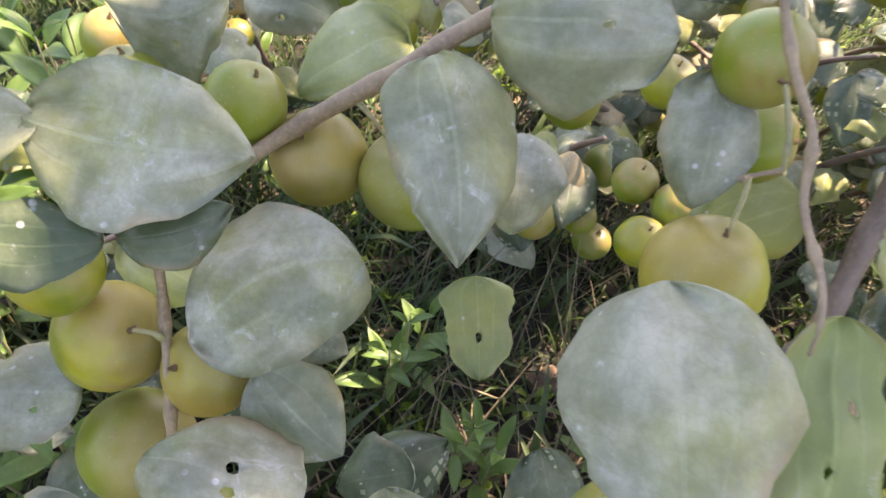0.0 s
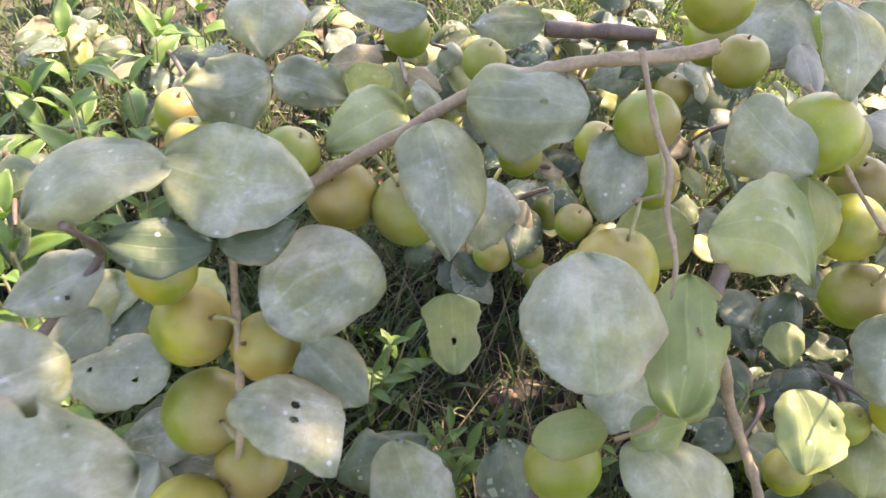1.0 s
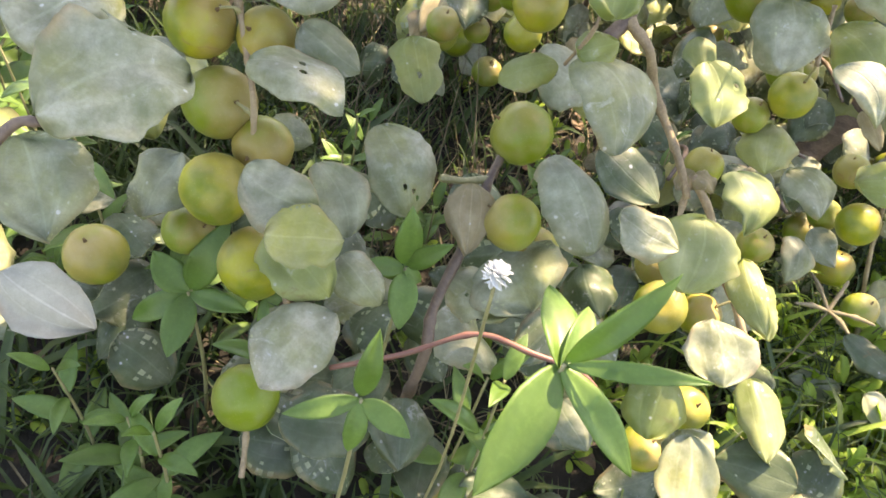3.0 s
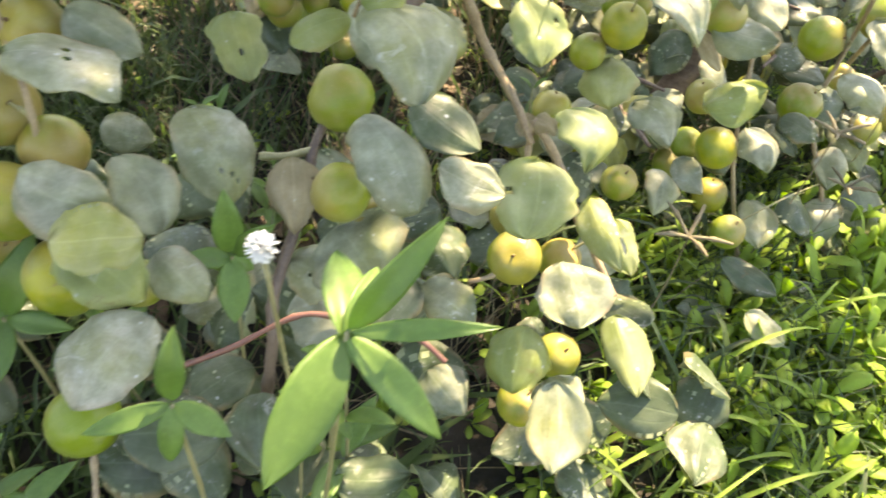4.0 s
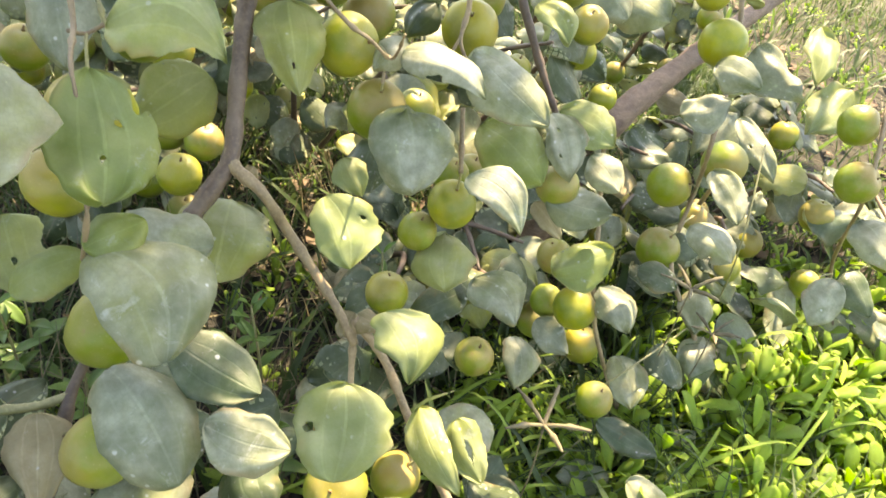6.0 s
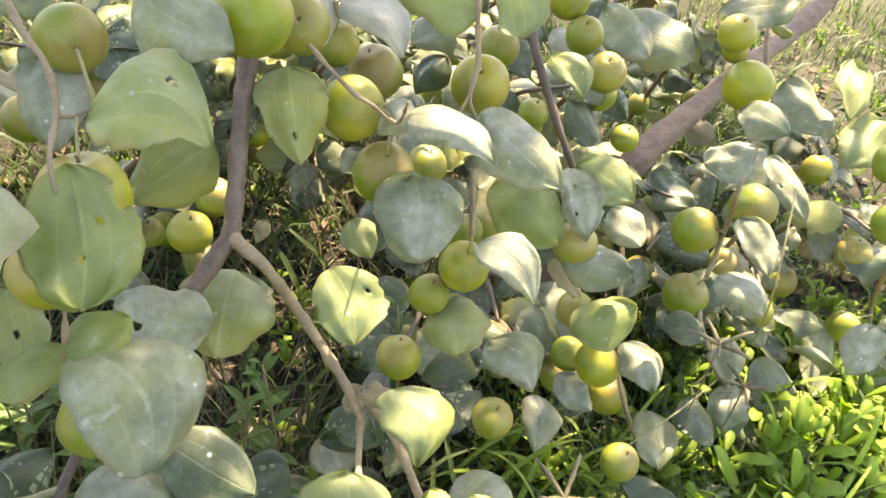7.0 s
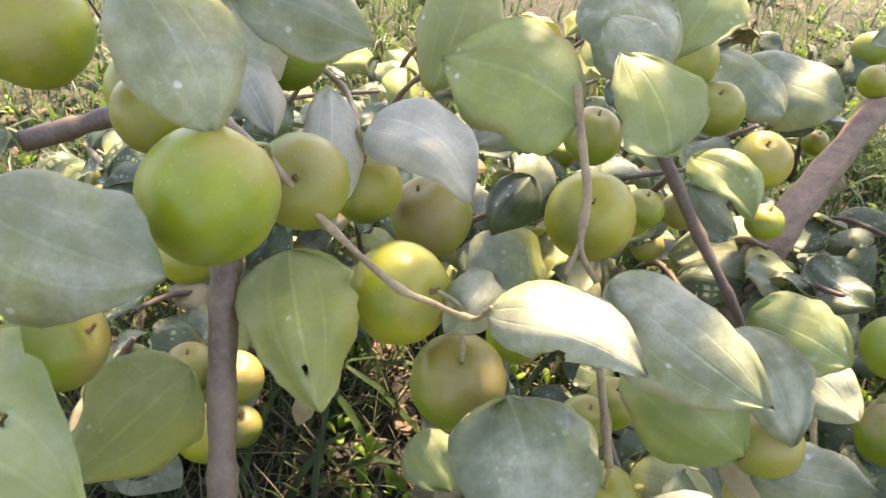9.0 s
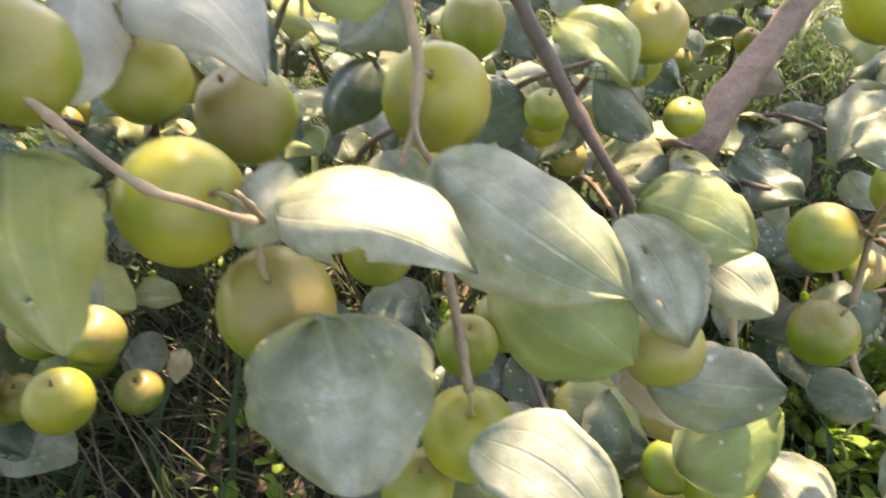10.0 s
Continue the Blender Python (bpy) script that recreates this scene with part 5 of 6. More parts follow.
leaf(br_K, (0.511, 0.597, 0.134), (0.481, 0.551, 0.115), 0.049, (-0.164, -0.172, 0.971), "d", cells=(12, 8))
leaf(br_G, (0.047, 0.248, 0.113), (0.015, 0.264, 0.084), 0.040, (0.483, -0.438, 0.758), "d", cells=(12, 8))
leaf(br_M, (0.782, 0.679, 0.105), (0.723, 0.694, 0.078), 0.055, (-0.462, 0.286, 0.840), "n", cells=(12, 8))
leaf(br_U, (-0.033, 0.419, 0.096), (-0.065, 0.449, 0.079), 0.040, (0.015, 0.103, 0.995), "d", cells=(12, 8))
leaf(br_G, (0.097, 0.155, 0.166), (0.071, 0.185, 0.134), 0.040, (0.115, -0.282, 0.952), "d", cells=(12, 8))
leaf(br_K, (0.629, 0.361, 0.166), (0.636, 0.319, 0.143), 0.043, (0.081, -0.584, 0.808), "d", cells=(12, 8))
leaf(br_U, (0.044, 0.328, 0.158), (0.071, 0.364, 0.135), 0.039, (-0.065, -0.681, 0.729), "d", cells=(12, 8))
leaf(br_K, (0.420, 0.610, 0.143), (0.461, 0.660, 0.136), 0.055, (-0.049, -0.486, 0.873), "d", cells=(12, 8))
leaf(br_K, (0.379, 0.451, 0.086), (0.356, 0.395, 0.090), 0.050, (0.146, -0.601, 0.786), "d", cells=(12, 8))
leaf(br_K, (0.514, 0.512, 0.156), (0.516, 0.555, 0.137), 0.038, (-0.169, -0.413, 0.895), "d", cells=(12, 8))
leaf(br_U, (0.044, 0.374, 0.176), (0.092, 0.420, 0.178), 0.057, (-0.049, -0.197, 0.979), "d", cells=(12, 8))
leaf(br_U, (-0.122, 0.416, 0.080), (-0.075, 0.427, 0.059), 0.046, (-0.197, 0.094, 0.976), "d", cells=(12, 8))
leaf(br_U, (-0.105, 0.454, 0.110), (-0.164, 0.423, 0.104), 0.052, (-0.257, -0.661, 0.705), "d", cells=(12, 8))
leaf(br_M, (0.964, 0.645, 0.075), (0.928, 0.617, 0.051), 0.045, (0.084, -0.115, 0.990), "d", cells=(12, 8))
leaf(br_M, (0.753, 0.394, 0.072), (0.769, 0.351, 0.053), 0.036, (0.127, -0.335, 0.934), "d", cells=(12, 8))
leaf(br_A, (0.174, 0.354, 0.103), (0.129, 0.381, 0.094), 0.041, (-0.427, -0.440, 0.790), "d", cells=(12, 8))
leaf(br_A, (0.150, 0.414, 0.203), (0.174, 0.360, 0.174), 0.055, (0.188, -0.668, 0.720), "d", cells=(12, 8))
leaf(br_M, (0.559, 0.634, 0.126), (0.529, 0.679, 0.120), 0.045, (-0.076, -0.637, 0.767), "d", cells=(12, 8))
leaf(br_A, (0.364, 0.158, 0.188), (0.377, 0.204, 0.155), 0.042, (0.414, -0.479, 0.774), "d", cells=(12, 8))
leaf(br_K, (0.443, 0.620, 0.163), (0.447, 0.657, 0.131), 0.044, (-0.473, -0.629, 0.617), "d", cells=(12, 8))
leaf(br_N, (1.126, 0.573, 0.139), (1.074, 0.614, 0.145), 0.048, (0.467, -0.317, 0.826), "n", cells=(12, 8))
leaf(br_M, (0.619, 0.627, 0.176), (0.589, 0.587, 0.170), 0.041, (-0.157, -0.405, 0.901), "d", cells=(12, 8))


# ---- ground and plants on it ----
def ground_height(x, y):
    return 0.012 * noise.noise(Vector((x * 3.1, y * 3.1, 2.0))) + 0.006 * noise.noise(Vector((x * 11, y * 11, 5.0)))


bm = bmesh.new()
N = 150
grid = {}
for i in range(N + 1):
    for j in range(N + 1):
        a, b = 2 * i / N - 1, 2 * j / N - 1
        x, y = 0.5 + 1.6 * a + 60 * a ** 7, 0.7 + 1.6 * b + 60 * b ** 7
        grid[i, j] = bm.verts.new((x, y, ground_height(x, y)))
for i in range(N):
    for j in range(N):
        bm.faces.new((grid[i, j], grid[i + 1, j], grid[i + 1, j + 1], grid[i, j + 1]))
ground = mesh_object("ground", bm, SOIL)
tagged(ground, "bare soil under grass and leaf litter, darkened for shade near the bush", "ground", kind="structure")


def strip(bm, base, tip, width, bend, rings=4, mat=0):
    """A grass blade, folded along its middle, that bends over."""
    base, tip = Vector(base), Vector(tip)
    d = tip - base
    side = d.cross(Vector((0, 0, 1)))
    side = side.normalized() if side.length > 1e-5 else Vector((1, 0, 0))
    rows = []
    for i in range(rings + 1):
        t = i / rings
        c = base + d * t + Vector((0, 0, bend * 4 * t * (1 - t)))
        w = width * 0.5 * (1 - t ** 2.2) + 0.0001
        rows.append((bm.verts.new(c - side * w + Vector((0, 0, w * 0.5))), bm.verts.new(c), bm.verts.new(c + side * w + Vector((0, 0, w * 0.5)))))
    for r0, r1 in zip(rows, rows[1:]):
        for k in (0, 1):
            f = bm.faces.new((r0[k], r0[k + 1], r1[k + 1], r1[k]))
            f.material_index = mat


def scatter(count, x0, x1, y0, y1, seed):
    rnd = random.Random(seed)
    for _ in range(count):
        x, y = rnd.uniform(x0, x1), rnd.uniform(y0, y1)
        yield x, y, ground_height(x, y), rnd


bm = bmesh.new()
for x, y, z, r in itertools.chain(scatter(56000, -1.9, 3.0, -1.5, 3.4, 1), (g for g in scatter(56000, -0.8, 1.8, -0.2, 1.9, 8) if math.hypot(g[0] - 0.45, g[1] - 0.8) < 0.95 + 0.4 * noise.noise(Vector((g[0] * 3, g[1] * 3, 1))) + 0.1 * g[3].random())):
    thick = noise.noise(Vector((x * 2.2, y * 2.2, 9))) + 0.3 * noise.noise(Vector((x * 9, y * 9, 4)))
    rim = math.hypot(x - 0.5, y - 0.6)
    if r.random() > (0.25 + 0.8 * max(0, thick + 0.4)) * max(0.0, min(1.0, (3.3 - rim) / 1.3)):
        continue
    a, h = r.uniform(0, 6.28), r.uniform(0.03, 0.08) * (1 + max(0, thick))
    strip(bm, (x, y, z - 0.004), (x + h * 0.7 * math.cos(a), y + h * 0.7 * math.sin(a), z + h * r.uniform(0.4, 1)), r.uniform(0.0018, 0.0042), h * 0.25, 3)
for x, y, z, r in scatter(26000, -4.5, 6.0, -3.0, 6.5, 31):
    if noise.noise(Vector((x * 0.8, y * 0.8, 3))) + 0.4 * r.random() > 0.1:
        a, h = r.uniform(0, 6.28), r.uniform(0.06, 0.14)
        strip(bm, (x, y, z - 0.004), (x + h * math.cos(a), y + h * math.sin(a), z + h * 0.7), r.uniform(0.006, 0.012), h * 0.25, 3)
tagged(mesh_object("grass", bm, GRASS), "short green grass over the soil", "grass", kind="stuff")

bm = bmesh.new()
for x, y, z, r in itertools.chain(scatter(1800, -0.5, 1.8, 0.0, 2.0, 2), scatter(600, -0.1, 0.7, 0.4, 1.0, 12), scatter(900, -0.6, 2.6, 1.3, 3.0, 13)):
    a, h = r.uniform(0, 6.28), r.uniform(0.02, 0.13)
    strip(bm, (x, y, z), (x + h * math.cos(a), y + h * math.sin(a), z + h * r.choice((0.05, 0.1, 0.2, 0.9))), r.uniform(0.0010, 0.0026), 0.004)
for x, y, z, r in itertools.chain(scatter(260, 0.0, 0.62, 0.42, 0.95, 41), scatter(160, 0.05, 0.35, 0.25, 0.5, 42)):
    a, h = r.uniform(0, 6.28), r.uniform(0.06, 0.17)
    strip(bm, (x, y, z), (x + 0.5 * h * math.cos(a), y + 0.5 * h * math.sin(a), z + h), r.uniform(0.0008, 0.0018), 0.006)
tagged(mesh_object("straw", bm, DRY), "dry straw and dead stalks lying on the soil", "straw", kind="stuff")

HERB_X, HERB_Y = 0.95, 0.20
# bright low herbs with spoon-shaped leaves, thick in the open patch and thin elsewhere
bm = bmesh.new()
for x, y, z, r in scatter(11000, -0.5, 2.2, -0.25, 2.0, 3):
    open_patch = min(1.0, 1.4 * math.exp(-(((x - HERB_X) / 0.48) ** 2 + ((y - HERB_Y) / 0.30) ** 2)))
    if r.random() > 0.06 + 1.0 * open_patch:
        continue
    tall = r.uniform(0.015, 0.045) * (0.6 + open_patch)
    for _ in range(r.randint(5, 9)):
        a, s, el = r.uniform(0, 6.28), r.uniform(0.016, 0.036) * (0.7 + 0.65 * open_patch), r.uniform(0.2, 1.2)
        d = Vector((math.cos(a) * math.cos(el), math.sin(a) * math.cos(el), math.sin(el)))
        p = Vector((x, y, z + tall * r.uniform(0.3, 1.2))) + d * 0.004
        blade(bm, p, p + d * s, s * 0.40, Vector((-d.x * 0.6, -d.y * 0.6, 1.0)), 5, 2, (0.9, 0.45), 0.08, 0.2, 0.05, r.random(), (), 0.0003)
tagged(mesh_object("low_herbs", bm, (HERB, HERB)), "bright green low herbs with spoon-shaped leaves", "herbs", kind="stuff")

# long arching grass in the open patch
bm = bmesh.new()
for x, y, z, r in scatter(260, 0.36, 1.3, -0.08, 0.42, 6):
    a, h = r.uniform(-0.6, 3.6), r.uniform(0.07, 0.17)
    strip(bm, (x, y, z), (x + h * math.cos(a), y + h * math.sin(a) * 0.6, z + h * r.uniform(0.25, 0.7)), r.uniform(0.004, 0.0075), h * 0.35, 8)
tagged(mesh_object("long_grass", bm, HERB), "long arching bright green grass blades", "grass", kind="stuff")

# dead leaves on the soil
bm = bmesh.new()
for x, y, z, r in scatter(700, -0.5, 1.9, 0.0, 2.0, 4):
    a, s = r.uniform(0, 6.28), r.uniform(0.018, 0.05)
    p = Vector((x, y, z + 0.006))
    blade(bm, p, p + Vector((math.cos(a) * s, math.sin(a) * s, r.uniform(-0.004, 0.012))), s * 0.6, (r.uniform(-0.4, 0.4), r.uniform(-0.4, 0.4), 1), 6, 4, (0.5, 0.6), r.uniform(-0.2, 0.25), 0.3, 0.2, r.random(), (), 0.0004)
tagged(mesh_object("leaf_litter", bm, (LITTER, LITTER)), "brown curled dead leaves on the soil", "leaf litter", kind="stuff")


def weed(at, height, size):
    """A soft weed: upright stem with crossed pairs of lance-shaped leaves."""
    x, y = at
    r = random.Random(int(x * 9000) + int(y * 7000))
    z0 = ground_height(x, y)
    top = Vector((x, y, height))
    foot = Vector((x + r.uniform(-0.02, 0.02), y + r.uniform(-0.01, 0.03), z0 - 0.004))
    ob = thing("weed", "soft green weed with paired lance-shaped leaves", "weed", foot, "weeds in the grass")
    bm = bmesh.new()
    tube(bm, [foot, foot.lerp(top, 0.5) + Vector((0.004, 0, 0)), top], [0.0018, 0.0014, 0.0009], 6)
    part("stem", bm, BARK_GREEN, ob)
    nodes = max(2, min(4, int((height - z0) / 0.03)))
    turn = r.uniform(0, 3.1)
    for k in range(nodes):
        p = top.lerp(foot, 0.22 * k)
        for side in (0, 1):
            a = turn + k * 1.57 + side * 3.14 + r.uniform(-0.25, 0.25)
            el = 0.75 - 0.25 * k + r.uniform(-0.2, 0.2)
            s = size * (0.62 + 0.19 * min(k, 2)) * r.uniform(0.85, 1.1)
            d = Vector((math.cos(a) * math.cos(el), math.sin(a) * math.cos(el), math.sin(el)))
            bm = bmesh.new()
            blade(bm, p, p + d * s, s * (0.34 if size < 0.065 else 0.44), Vector((-d.x * d.z, -d.y * d.z, 1.2)), 10, 6, (0.75, 0.95), 0.10, 0.30, 0.06, r.random(), (), 0.0004)
            part("leaf", bm, (WEED, WEED), ob)
    return ob


def tuft(top, leaves):
    """A weed whose few broad lance-shaped leaves spread from its top; leaves: tip and width of each."""
    top = Vector(top)
    foot = Vector((top.x - 0.01, top.y + 0.03, ground_height(top.x - 0.01, top.y + 0.03) - 0.004))
    ob = thing("weed", "soft green weed with broad lance-shaped leaves", "weed", foot, "weeds in the grass")
    bm = bmesh.new()
    tube(bm, [foot, foot.lerp(top, 0.5) + Vector((0.004, 0, 0)), top], [0.0020, 0.0016, 0.0010], 6)
    part("stem", bm, BARK_GREEN, ob)
    for k, (tip, width) in enumerate(leaves):
        bm = bmesh.new()
        blade(bm, top, tip, width, (0.05, -0.55, 0.83), 14, 8, (0.75, 0.95), 0.10, 0.22, 0.08, 0.13 * k + top.x, (), 0.0004, 0.06)
        part("leaf", bm, (WEED, WEED), ob)


def seed_head(at, size):
    """Dry grass head: a stalk with a star of stiff spikes."""
    at = Vector(at)
    r = random.Random(int(at.x * 9000))
    foot = Vector((at.x + 0.03, at.y + 0.02, ground_height(at.x, at.y)))
    ob = thing("grass_seed_head", "pale dry grass seed head with star-shaped spikes", "grass", foot, "seed heads")
    bm = bmesh.new()
    tube(bm, [foot, foot.lerp(at, 0.6) + Vector((0.006, 0, 0)), at], [0.0009, 0.0008, 0.0007], 5)
    part("stalk", bm, DRY, ob)
    a0 = r.uniform(0, 1)
    for k in range(5):
        a = a0 + k * 1.257 + r.uniform(-0.2, 0.2)
        d = Vector((math.cos(a), math.sin(a), r.uniform(0.1, 0.6))).normalized()
        bm = bmesh.new()
        tube(bm, [at, at + d * size * 0.5 + Vector((0, 0, 0.002)), at + d * size], [0.0012, 0.0019, 0.0008], 6, 0.5)
        part("spike", bm, DRY, ob)


def creeper(pts, radius):
    ob = thing("creeping_weed_stem", "reddish creeping weed stem over the leaves", "weed", pts[0])
    bm = bmesh.new()
    tube(bm, pts, [radius] * len(pts), 7, 0.2)
    part("stem", bm, BARK_RED, ob)


def grass_stalk(pts, radius):
    ob = thing("grass_stalk", "long thin green grass stalk leaning across leaves", "grass", pts[-1])
    bm = bmesh.new()
    tube(bm, pts, [radius] * len(pts), 5)
    part("stalk", bm, BARK_GREEN, ob)


def flower(at, radius):
    """A small white ball flower of papery petals on a thin stalk."""
    at = Vector(at)
    foot = Vector((at.x + 0.01, at.y + 0.02, ground_height(at.x, at.y)))
    ob = thing("white_flower", "small white ball-shaped weed flower", "flower", foot)
    bm = bmesh.new()
    tube(bm, [foot, foot.lerp(at, 0.5) + Vector((0.01, 0, 0)), at], [0.0011, 0.001, 0.0009], 6)
    part("stalk", bm, BARK_GREEN, ob)
    bm = bmesh.new()
    for k in range(46):
        zz = 1 - 1.7 * (k + 0.5) / 46
        a = k * 2.39996
        d = Vector((math.cos(a) * math.sqrt(1 - zz * zz), math.sin(a) * math.sqrt(1 - zz * zz), zz))
        blade(bm, at + d * radius * 0.2, at + d * radius, radius * 0.55, d.orthogonal(), 4, 2, (0.8, 0.6), 0.1, 0.3, 0.05, k * 0.1, (), 0.0002)
    part("petals", bm, (PETAL, PETAL), ob)


# picked for which leaves the added canopy overhead shades or leaves lit
SHADE_SEED = 1327


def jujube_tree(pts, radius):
    """The leaning trunk, led on into a light leafy canopy that is added out of view to cast shade."""
    ob = thing("jujube_tree", "leaning brown jujube tree with an unseen leafy top added for shade", "tree", pts[0])
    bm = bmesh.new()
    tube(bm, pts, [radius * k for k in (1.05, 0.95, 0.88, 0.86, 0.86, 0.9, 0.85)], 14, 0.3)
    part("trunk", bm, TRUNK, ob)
    r = random.Random(SHADE_SEED)
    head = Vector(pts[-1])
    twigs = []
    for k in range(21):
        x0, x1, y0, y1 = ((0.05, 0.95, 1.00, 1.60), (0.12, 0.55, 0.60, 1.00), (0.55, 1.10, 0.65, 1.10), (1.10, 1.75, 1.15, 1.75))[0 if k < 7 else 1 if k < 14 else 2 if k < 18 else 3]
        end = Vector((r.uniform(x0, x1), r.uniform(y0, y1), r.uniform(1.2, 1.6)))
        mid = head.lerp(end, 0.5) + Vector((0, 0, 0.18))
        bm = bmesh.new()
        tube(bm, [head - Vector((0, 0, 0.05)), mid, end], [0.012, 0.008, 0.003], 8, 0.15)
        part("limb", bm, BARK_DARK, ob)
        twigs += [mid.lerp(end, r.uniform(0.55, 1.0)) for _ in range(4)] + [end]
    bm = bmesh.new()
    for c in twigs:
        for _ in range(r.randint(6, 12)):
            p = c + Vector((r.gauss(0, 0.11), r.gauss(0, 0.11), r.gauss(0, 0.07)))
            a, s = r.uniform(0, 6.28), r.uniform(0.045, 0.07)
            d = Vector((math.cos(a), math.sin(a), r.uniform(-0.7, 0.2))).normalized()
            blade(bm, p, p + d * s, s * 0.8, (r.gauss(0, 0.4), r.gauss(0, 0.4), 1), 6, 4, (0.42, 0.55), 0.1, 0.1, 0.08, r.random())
    part("crown", bm, (LEAF["n"], FELT), ob, "unseen canopy of dusty grey-green leaves added for shade")


def low_branch(foot, tip, leaves, fruits, seed):
    """A trailing jujube branch farther back, with its own leaves and fruit."""
    r = random.Random(seed)
    foot, tip = Vector(foot), Vector(tip)
    ob = thing("jujube_branch", "low trailing jujube branch with dusty and shade-darkened leaves", "branch", foot, "jujube branches")
    mid = foot.lerp(tip, 0.5) + Vector((r.uniform(-0.03, 0.03), r.uniform(-0.03, 0.03), 0.05))
    limb(ob, "stem", [foot, mid, tip], [0.0042, 0.0032, 0.0018], BARK_DARK, 7)
    for k in range(leaves):
        t = (k + r.random()) / leaves
        p = foot.lerp(mid, t * 2) if t < 0.5 else mid.lerp(tip, t * 2 - 1)
        a, s, el = r.uniform(0, 6.28), r.uniform(0.042, 0.070), r.uniform(-0.9, 0.1)
        d = Vector((math.cos(a) * math.cos(el), math.sin(a) * math.cos(el), math.sin(el)))
        q = p + d * 0.012
        # mostly the darkened leaf, so shade behind the bush is in the colour
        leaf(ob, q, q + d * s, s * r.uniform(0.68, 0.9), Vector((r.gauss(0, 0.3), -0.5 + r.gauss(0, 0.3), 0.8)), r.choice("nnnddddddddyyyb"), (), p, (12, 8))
    for _ in range(fruits):
        p = foot.lerp(tip, r.uniform(0.2, 1.0))
        fruit(ob, p + Vector((r.uniform(-0.02, 0.02), r.uniform(-0.02, 0.02), -0.022)), r.uniform(0.0165, 0.021), Vector((r.gauss(0, 0.25), r.gauss(0, 0.25), 1)))


low_branch((-0.35, 1.05, 0.05), (-0.18, 0.72, 0.24), 14, 2, 1)
low_branch((-0.12, 1.10, 0.08), (0.02, 0.76, 0.30), 14, 2, 2)
low_branch((0.10, 1.15, 0.10), (0.14, 0.84, 0.32), 14, 2, 3)
low_branch((0.22, 1.20, 0.12), (0.40, 0.88, 0.34), 14, 2, 4)
low_branch((0.48, 1.10, 0.08), (0.55, 0.80, 0.30), 15, 2, 5)
low_branch((-0.48, 0.75, 0.05), (-0.26, 0.50, 0.26), 15, 1, 6)
low_branch((-0.45, 0.42, 0.05), (-0.22, 0.28, 0.22), 14, 1, 7)
low_branch((1.25, 0.62, 0.06), (1.02, 0.42, 0.20), 16, 2, 8)
low_branch((1.20, 0.85, 0.06), (0.98, 0.62, 0.26), 16, 2, 9)
low_branch((1.40, 0.45, 0.05), (1.10, 0.36, 0.15), 15, 2, 10)
low_branch((0.70, 0.85, 0.05), (0.62, 0.60, 0.20), 14, 1, 11)
low_branch((0.92, 0.62, 0.05), (0.80, 0.45, 0.16), 14, 1, 12)
low_branch((0.55, 0.62, 0.05), (0.48, 0.48, 0.18), 12, 1, 13)
low_branch((1.15, 1.15, 0.10), (0.90, 0.95, 0.34), 14, 3, 14)

wr = random.Random(5)
for _ in range(26):
    weed((wr.uniform(-0.75, -0.08), wr.uniform(0.55, 1.35)), wr.uniform(0.07, 0.20), wr.uniform(0.045, 0.078))
for _ in range(12):
    weed((wr.uniform(-0.3, 0.25), wr.uniform(0.10, 0.42)), wr.uniform(0.06, 0.13), wr.uniform(0.04, 0.06))

weed((-0.156, 0.215), 0.166, 0.050)
weed((-0.097, 0.177), 0.172, 0.050)
weed((0.132, 0.168), 0.264, 0.050)
tuft((0.120, 0.088, 0.417), [((0.152, 0.098, 0.462), 0.012), ((0.171, 0.073, 0.434), 0.008), ((0.153, 0.055, 0.388), 0.014), ((0.087, 0.047, 0.387), 0.022), ((0.122, 0.131, 0.413), 0.017), ((0.137, 0.117, 0.419), 0.011)])
tuft((0.077, 0.228, 0.292), [((0.076, 0.237, 0.338), 0.018), ((0.102, 0.224, 0.323), 0.013), ((0.048, 0.227, 0.295), 0.013), ((0.076, 0.197, 0.267), 0.019), ((0.063, 0.232, 0.277), 0.011), ((0.090, 0.226, 0.281), 0.009)])
tuft((-0.063, 0.241, 0.232), [((-0.037, 0.262, 0.284), 0.022), ((-0.072, 0.202, 0.211), 0.022), ((-0.087, 0.259, 0.252), 0.022), ((-0.022, 0.227, 0.234), 0.015), ((-0.105, 0.235, 0.202), 0.018)])
tuft((0.049, 0.117, 0.326), [((0.011, 0.110, 0.322), 0.011), ((0.074, 0.100, 0.321), 0.013), ((0.054, 0.131, 0.365), 0.013), ((0.045, 0.100, 0.298), 0.012)])
weed((-0.070, 0.150), 0.209, 0.050)
weed((-0.362, 0.803), 0.255, 0.070)
weed((-0.259, 0.616), 0.298, 0.055)
weed((-0.185, 0.390), 0.356, 0.050)
weed((0.049, 0.520), 0.165, 0.035)
weed((0.114, 0.448), 0.152, 0.040)
weed((0.118, 0.475), 0.097, 0.035)
weed((-0.306, 0.786), 0.213, 0.050)
weed((0.241, 0.487), 0.139, 0.035)
weed((0.255, 0.493), 0.141, 0.040)
weed((-0.013, 0.229), 0.207, 0.050)
weed((0.384, 0.509), 0.190, 0.030)
weed((0.133, 0.149), 0.295, 0.050)
weed((0.251, 0.468), 0.181, 0.030)
seed_head((0.426, 0.258, 0.238), 0.034)
seed_head((0.683, 0.350, 0.181), 0.028)
seed_head((0.607, 0.341, 0.265), 0.030)
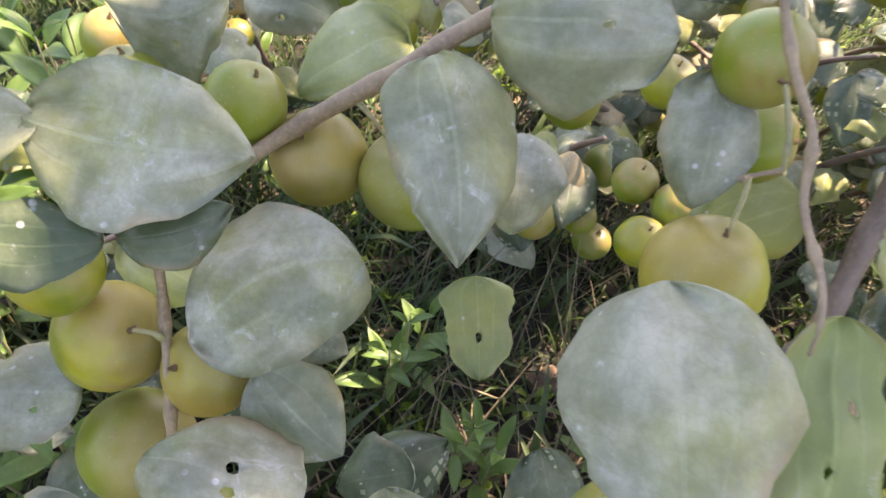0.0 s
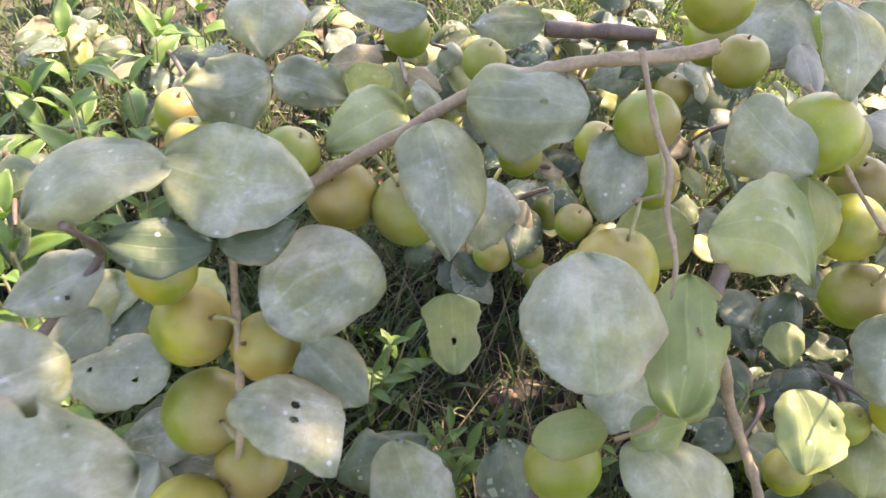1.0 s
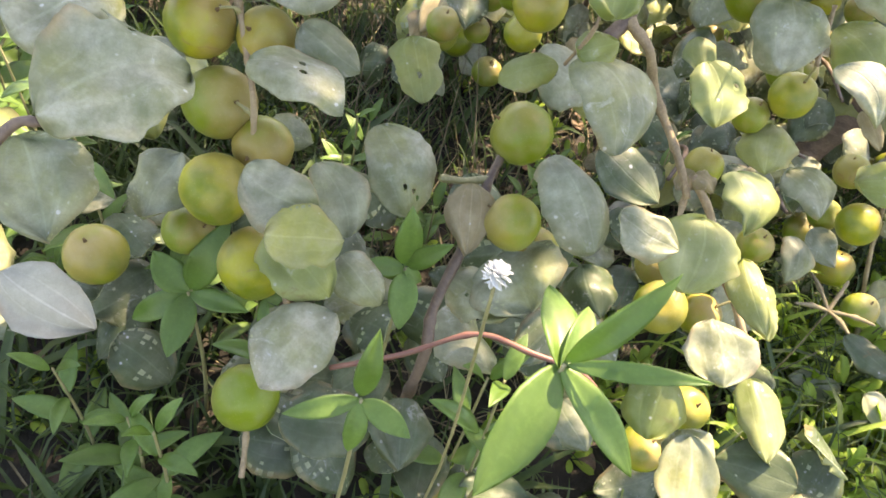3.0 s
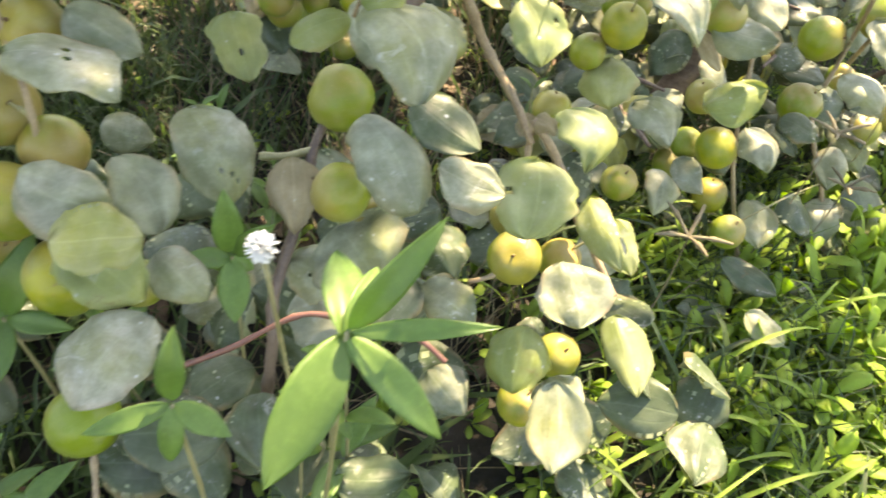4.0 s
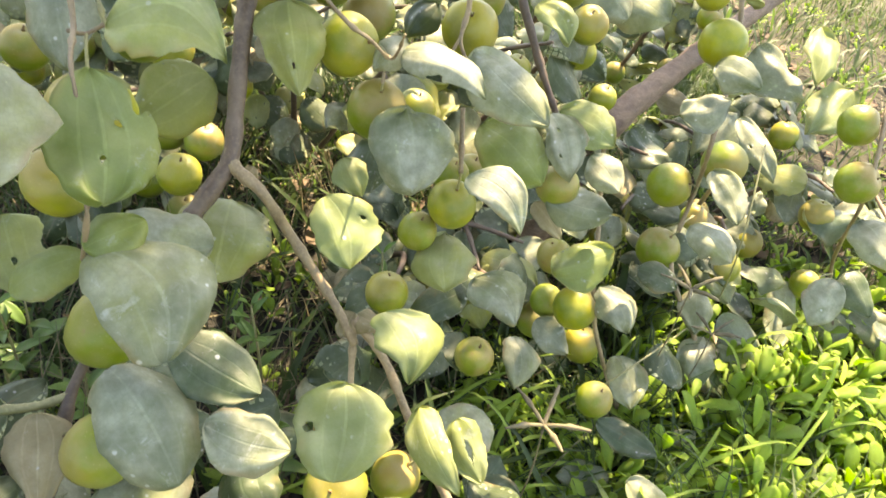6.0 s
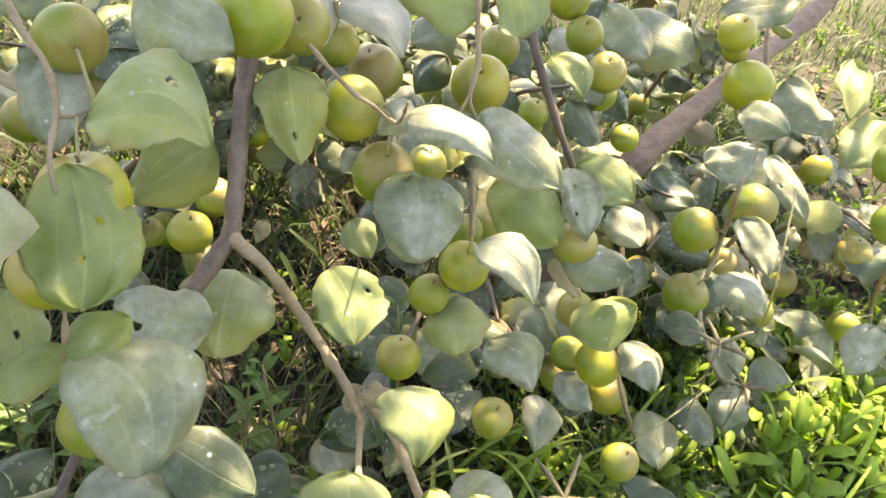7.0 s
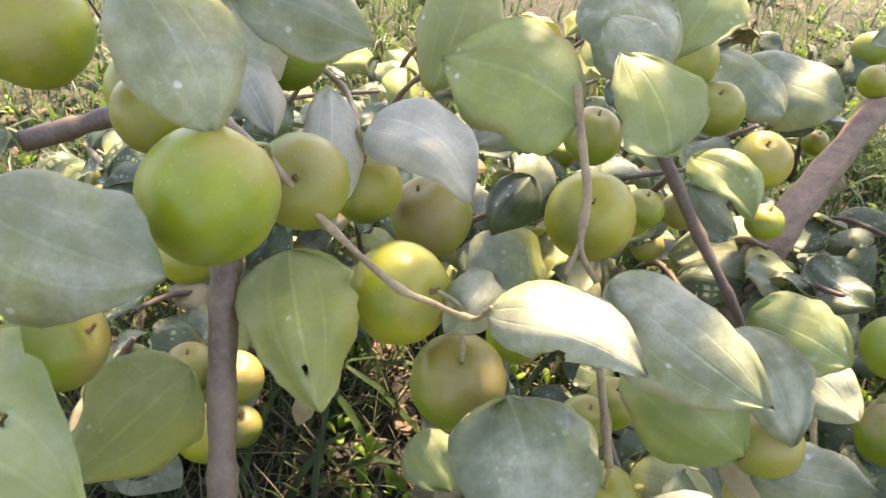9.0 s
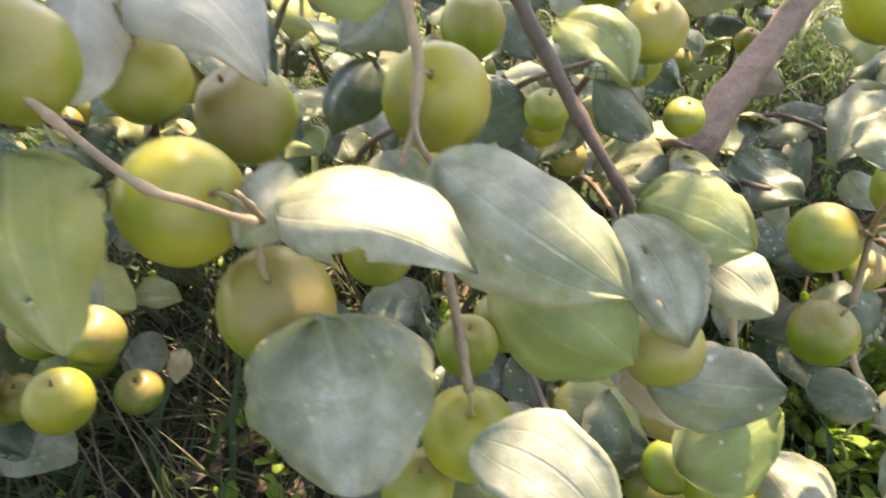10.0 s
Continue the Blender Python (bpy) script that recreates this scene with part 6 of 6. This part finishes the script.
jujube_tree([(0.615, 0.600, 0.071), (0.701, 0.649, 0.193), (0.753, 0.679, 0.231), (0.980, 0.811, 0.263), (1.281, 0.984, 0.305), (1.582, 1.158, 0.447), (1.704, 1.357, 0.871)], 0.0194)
creeper([(0.034, 0.163, 0.276), (0.074, 0.162, 0.297), (0.112, 0.164, 0.319), (0.141, 0.149, 0.326), (0.167, 0.140, 0.324), (0.182, 0.128, 0.316)], 0.0016)
grass_stalk([(0.718, 0.431, 0.351), (0.683, 0.372, 0.272), (0.772, 0.427, 0.126), (0.595, 0.336, 0.187), (0.524, 0.334, 0.128)], 0.0009)
flower((0.093, 0.119, 0.431), 0.0065)
low_branch((0.373, 0.871, 0.101), (0.379, 0.734, 0.345), 10, 0, 100)
low_branch((0.406, 0.845, 0.089), (0.456, 0.677, 0.312), 11, 0, 101)
low_branch((0.576, 0.803, 0.107), (0.576, 0.613, 0.363), 9, 1, 102)
low_branch((0.614, 0.821, 0.114), (0.640, 0.627, 0.382), 9, 2, 103)
low_branch((0.224, 0.914, 0.093), (0.187, 0.797, 0.324), 12, 0, 104)
low_branch((0.952, 0.973, 0.101), (0.880, 0.830, 0.345), 10, 1, 105)
low_branch((0.651, 0.655, 0.073), (0.693, 0.544, 0.265), 13, 1, 106)
low_branch((0.666, 1.015, 0.103), (0.606, 0.816, 0.351), 9, 1, 107)
low_branch((0.934, 0.791, 0.051), (0.890, 0.653, 0.202), 9, 1, 108)
low_branch((0.523, 1.231, 0.089), (0.456, 1.111, 0.310), 10, 0, 109)
low_branch((0.138, 1.021, 0.066), (0.102, 0.879, 0.246), 9, 1, 110)
low_branch((0.082, 1.038, 0.087), (0.038, 0.847, 0.305), 12, 1, 111)
low_branch((0.169, 1.040, 0.098), (0.204, 0.859, 0.336), 10, 1, 112)
low_branch((-0.177, 0.916, 0.065), (-0.210, 0.816, 0.242), 12, 1, 113)
low_branch((-0.312, 0.533, 0.059), (-0.241, 0.395, 0.225), 12, 0, 114)
low_branch((-0.216, 0.601, 0.067), (-0.158, 0.477, 0.249), 9, 0, 115)
low_branch((0.089, 0.732, 0.084), (0.167, 0.623, 0.298), 13, 1, 118)
low_branch((0.760, 0.697, 0.045), (0.693, 0.547, 0.185), 13, 2, 119)
low_branch((0.484, 0.611, 0.045), (0.484, 0.419, 0.185), 12, 1, 120)
low_branch((0.474, 0.627, 0.045), (0.543, 0.508, 0.184), 9, 1, 121)
low_branch((0.732, 0.751, 0.066), (0.700, 0.637, 0.247), 13, 1, 122)
low_branch((0.806, 0.566, 0.050), (0.771, 0.462, 0.200), 11, 2, 123)
low_branch((0.947, 0.641, 0.064), (0.938, 0.480, 0.240), 10, 1, 124)
low_branch((0.419, 0.649, 0.037), (0.380, 0.475, 0.163), 13, 1, 125)
low_branch((0.235, 0.817, 0.071), (0.156, 0.705, 0.260), 12, 0, 126)
low_branch((0.365, 0.915, 0.073), (0.293, 0.792, 0.266), 13, 1, 127)
low_branch((0.519, 0.878, 0.075), (0.518, 0.704, 0.273), 13, 1, 128)
low_branch((0.503, 0.983, 0.046), (0.488, 0.806, 0.189), 9, 1, 129)
low_branch((0.749, 0.939, 0.058), (0.690, 0.828, 0.223), 13, 1, 130)
low_branch((0.295, 1.018, 0.057), (0.316, 0.897, 0.219), 10, 1, 131)
low_branch((0.220, 1.148, 0.095), (0.142, 0.991, 0.329), 9, 1, 132)
low_branch((0.282, 1.167, 0.102), (0.301, 1.006, 0.349), 9, 0, 133)
low_branch((0.361, 1.029, 0.101), (0.372, 0.908, 0.345), 12, 1, 134)
low_branch((0.433, 1.130, 0.108), (0.470, 0.948, 0.365), 11, 0, 135)
low_branch((0.642, 1.120, 0.104), (0.622, 1.010, 0.354), 9, 1, 136)
low_branch((0.681, 1.141, 0.108), (0.757, 0.963, 0.366), 12, 1, 137)
low_branch((0.766, 1.001, 0.110), (0.767, 0.830, 0.371), 10, 1, 138)
low_branch((1.031, 0.944, 0.100), (1.020, 0.837, 0.344), 10, 1, 139)
low_branch((-0.532, 1.139, 0.033), (-0.467, 0.963, 0.151), 13, 0, 140)
low_branch((-0.112, 1.090, 0.077), (-0.092, 0.904, 0.278), 11, 1, 141)
low_branch((0.260, 0.949, 0.113), (0.318, 0.820, 0.381), 11, 1, 142)
low_branch((0.345, 0.957, 0.122), (0.420, 0.763, 0.405), 10, 1, 143)
low_branch((-0.367, 1.032, 0.046), (-0.329, 0.915, 0.189), 9, 0, 144)
fr = random.Random(77)
for k in range(15):
    fx, fy = -0.30 + 0.125 * k + fr.uniform(-0.05, 0.05), fr.uniform(1.25, 1.75)
    low_branch((fx, fy + 0.2, 0.12), (fx + fr.uniform(-0.1, 0.1), fy, fr.uniform(0.34, 0.50)), 13, k % 3, 200 + k)
weed((-0.284, 0.517), 0.249, 0.078)
weed((-0.352, 0.606), 0.220, 0.078)
weed((-0.304, 0.684), 0.236, 0.075)
weed((-0.374, 0.740), 0.216, 0.078)
weed((-0.275, 0.752), 0.239, 0.078)
weed((-0.396, 0.669), 0.210, 0.078)
weed((-0.235, 0.438), 0.272, 0.06)
weed((-0.310, 0.927), 0.204, 0.078)
weed((-0.322, 0.511), 0.238, 0.07)
weed((0.037, 0.524), 0.113, 0.05)
weed((0.064, 0.550), 0.136, 0.045)
weed((0.135, 0.450), 0.116, 0.05)
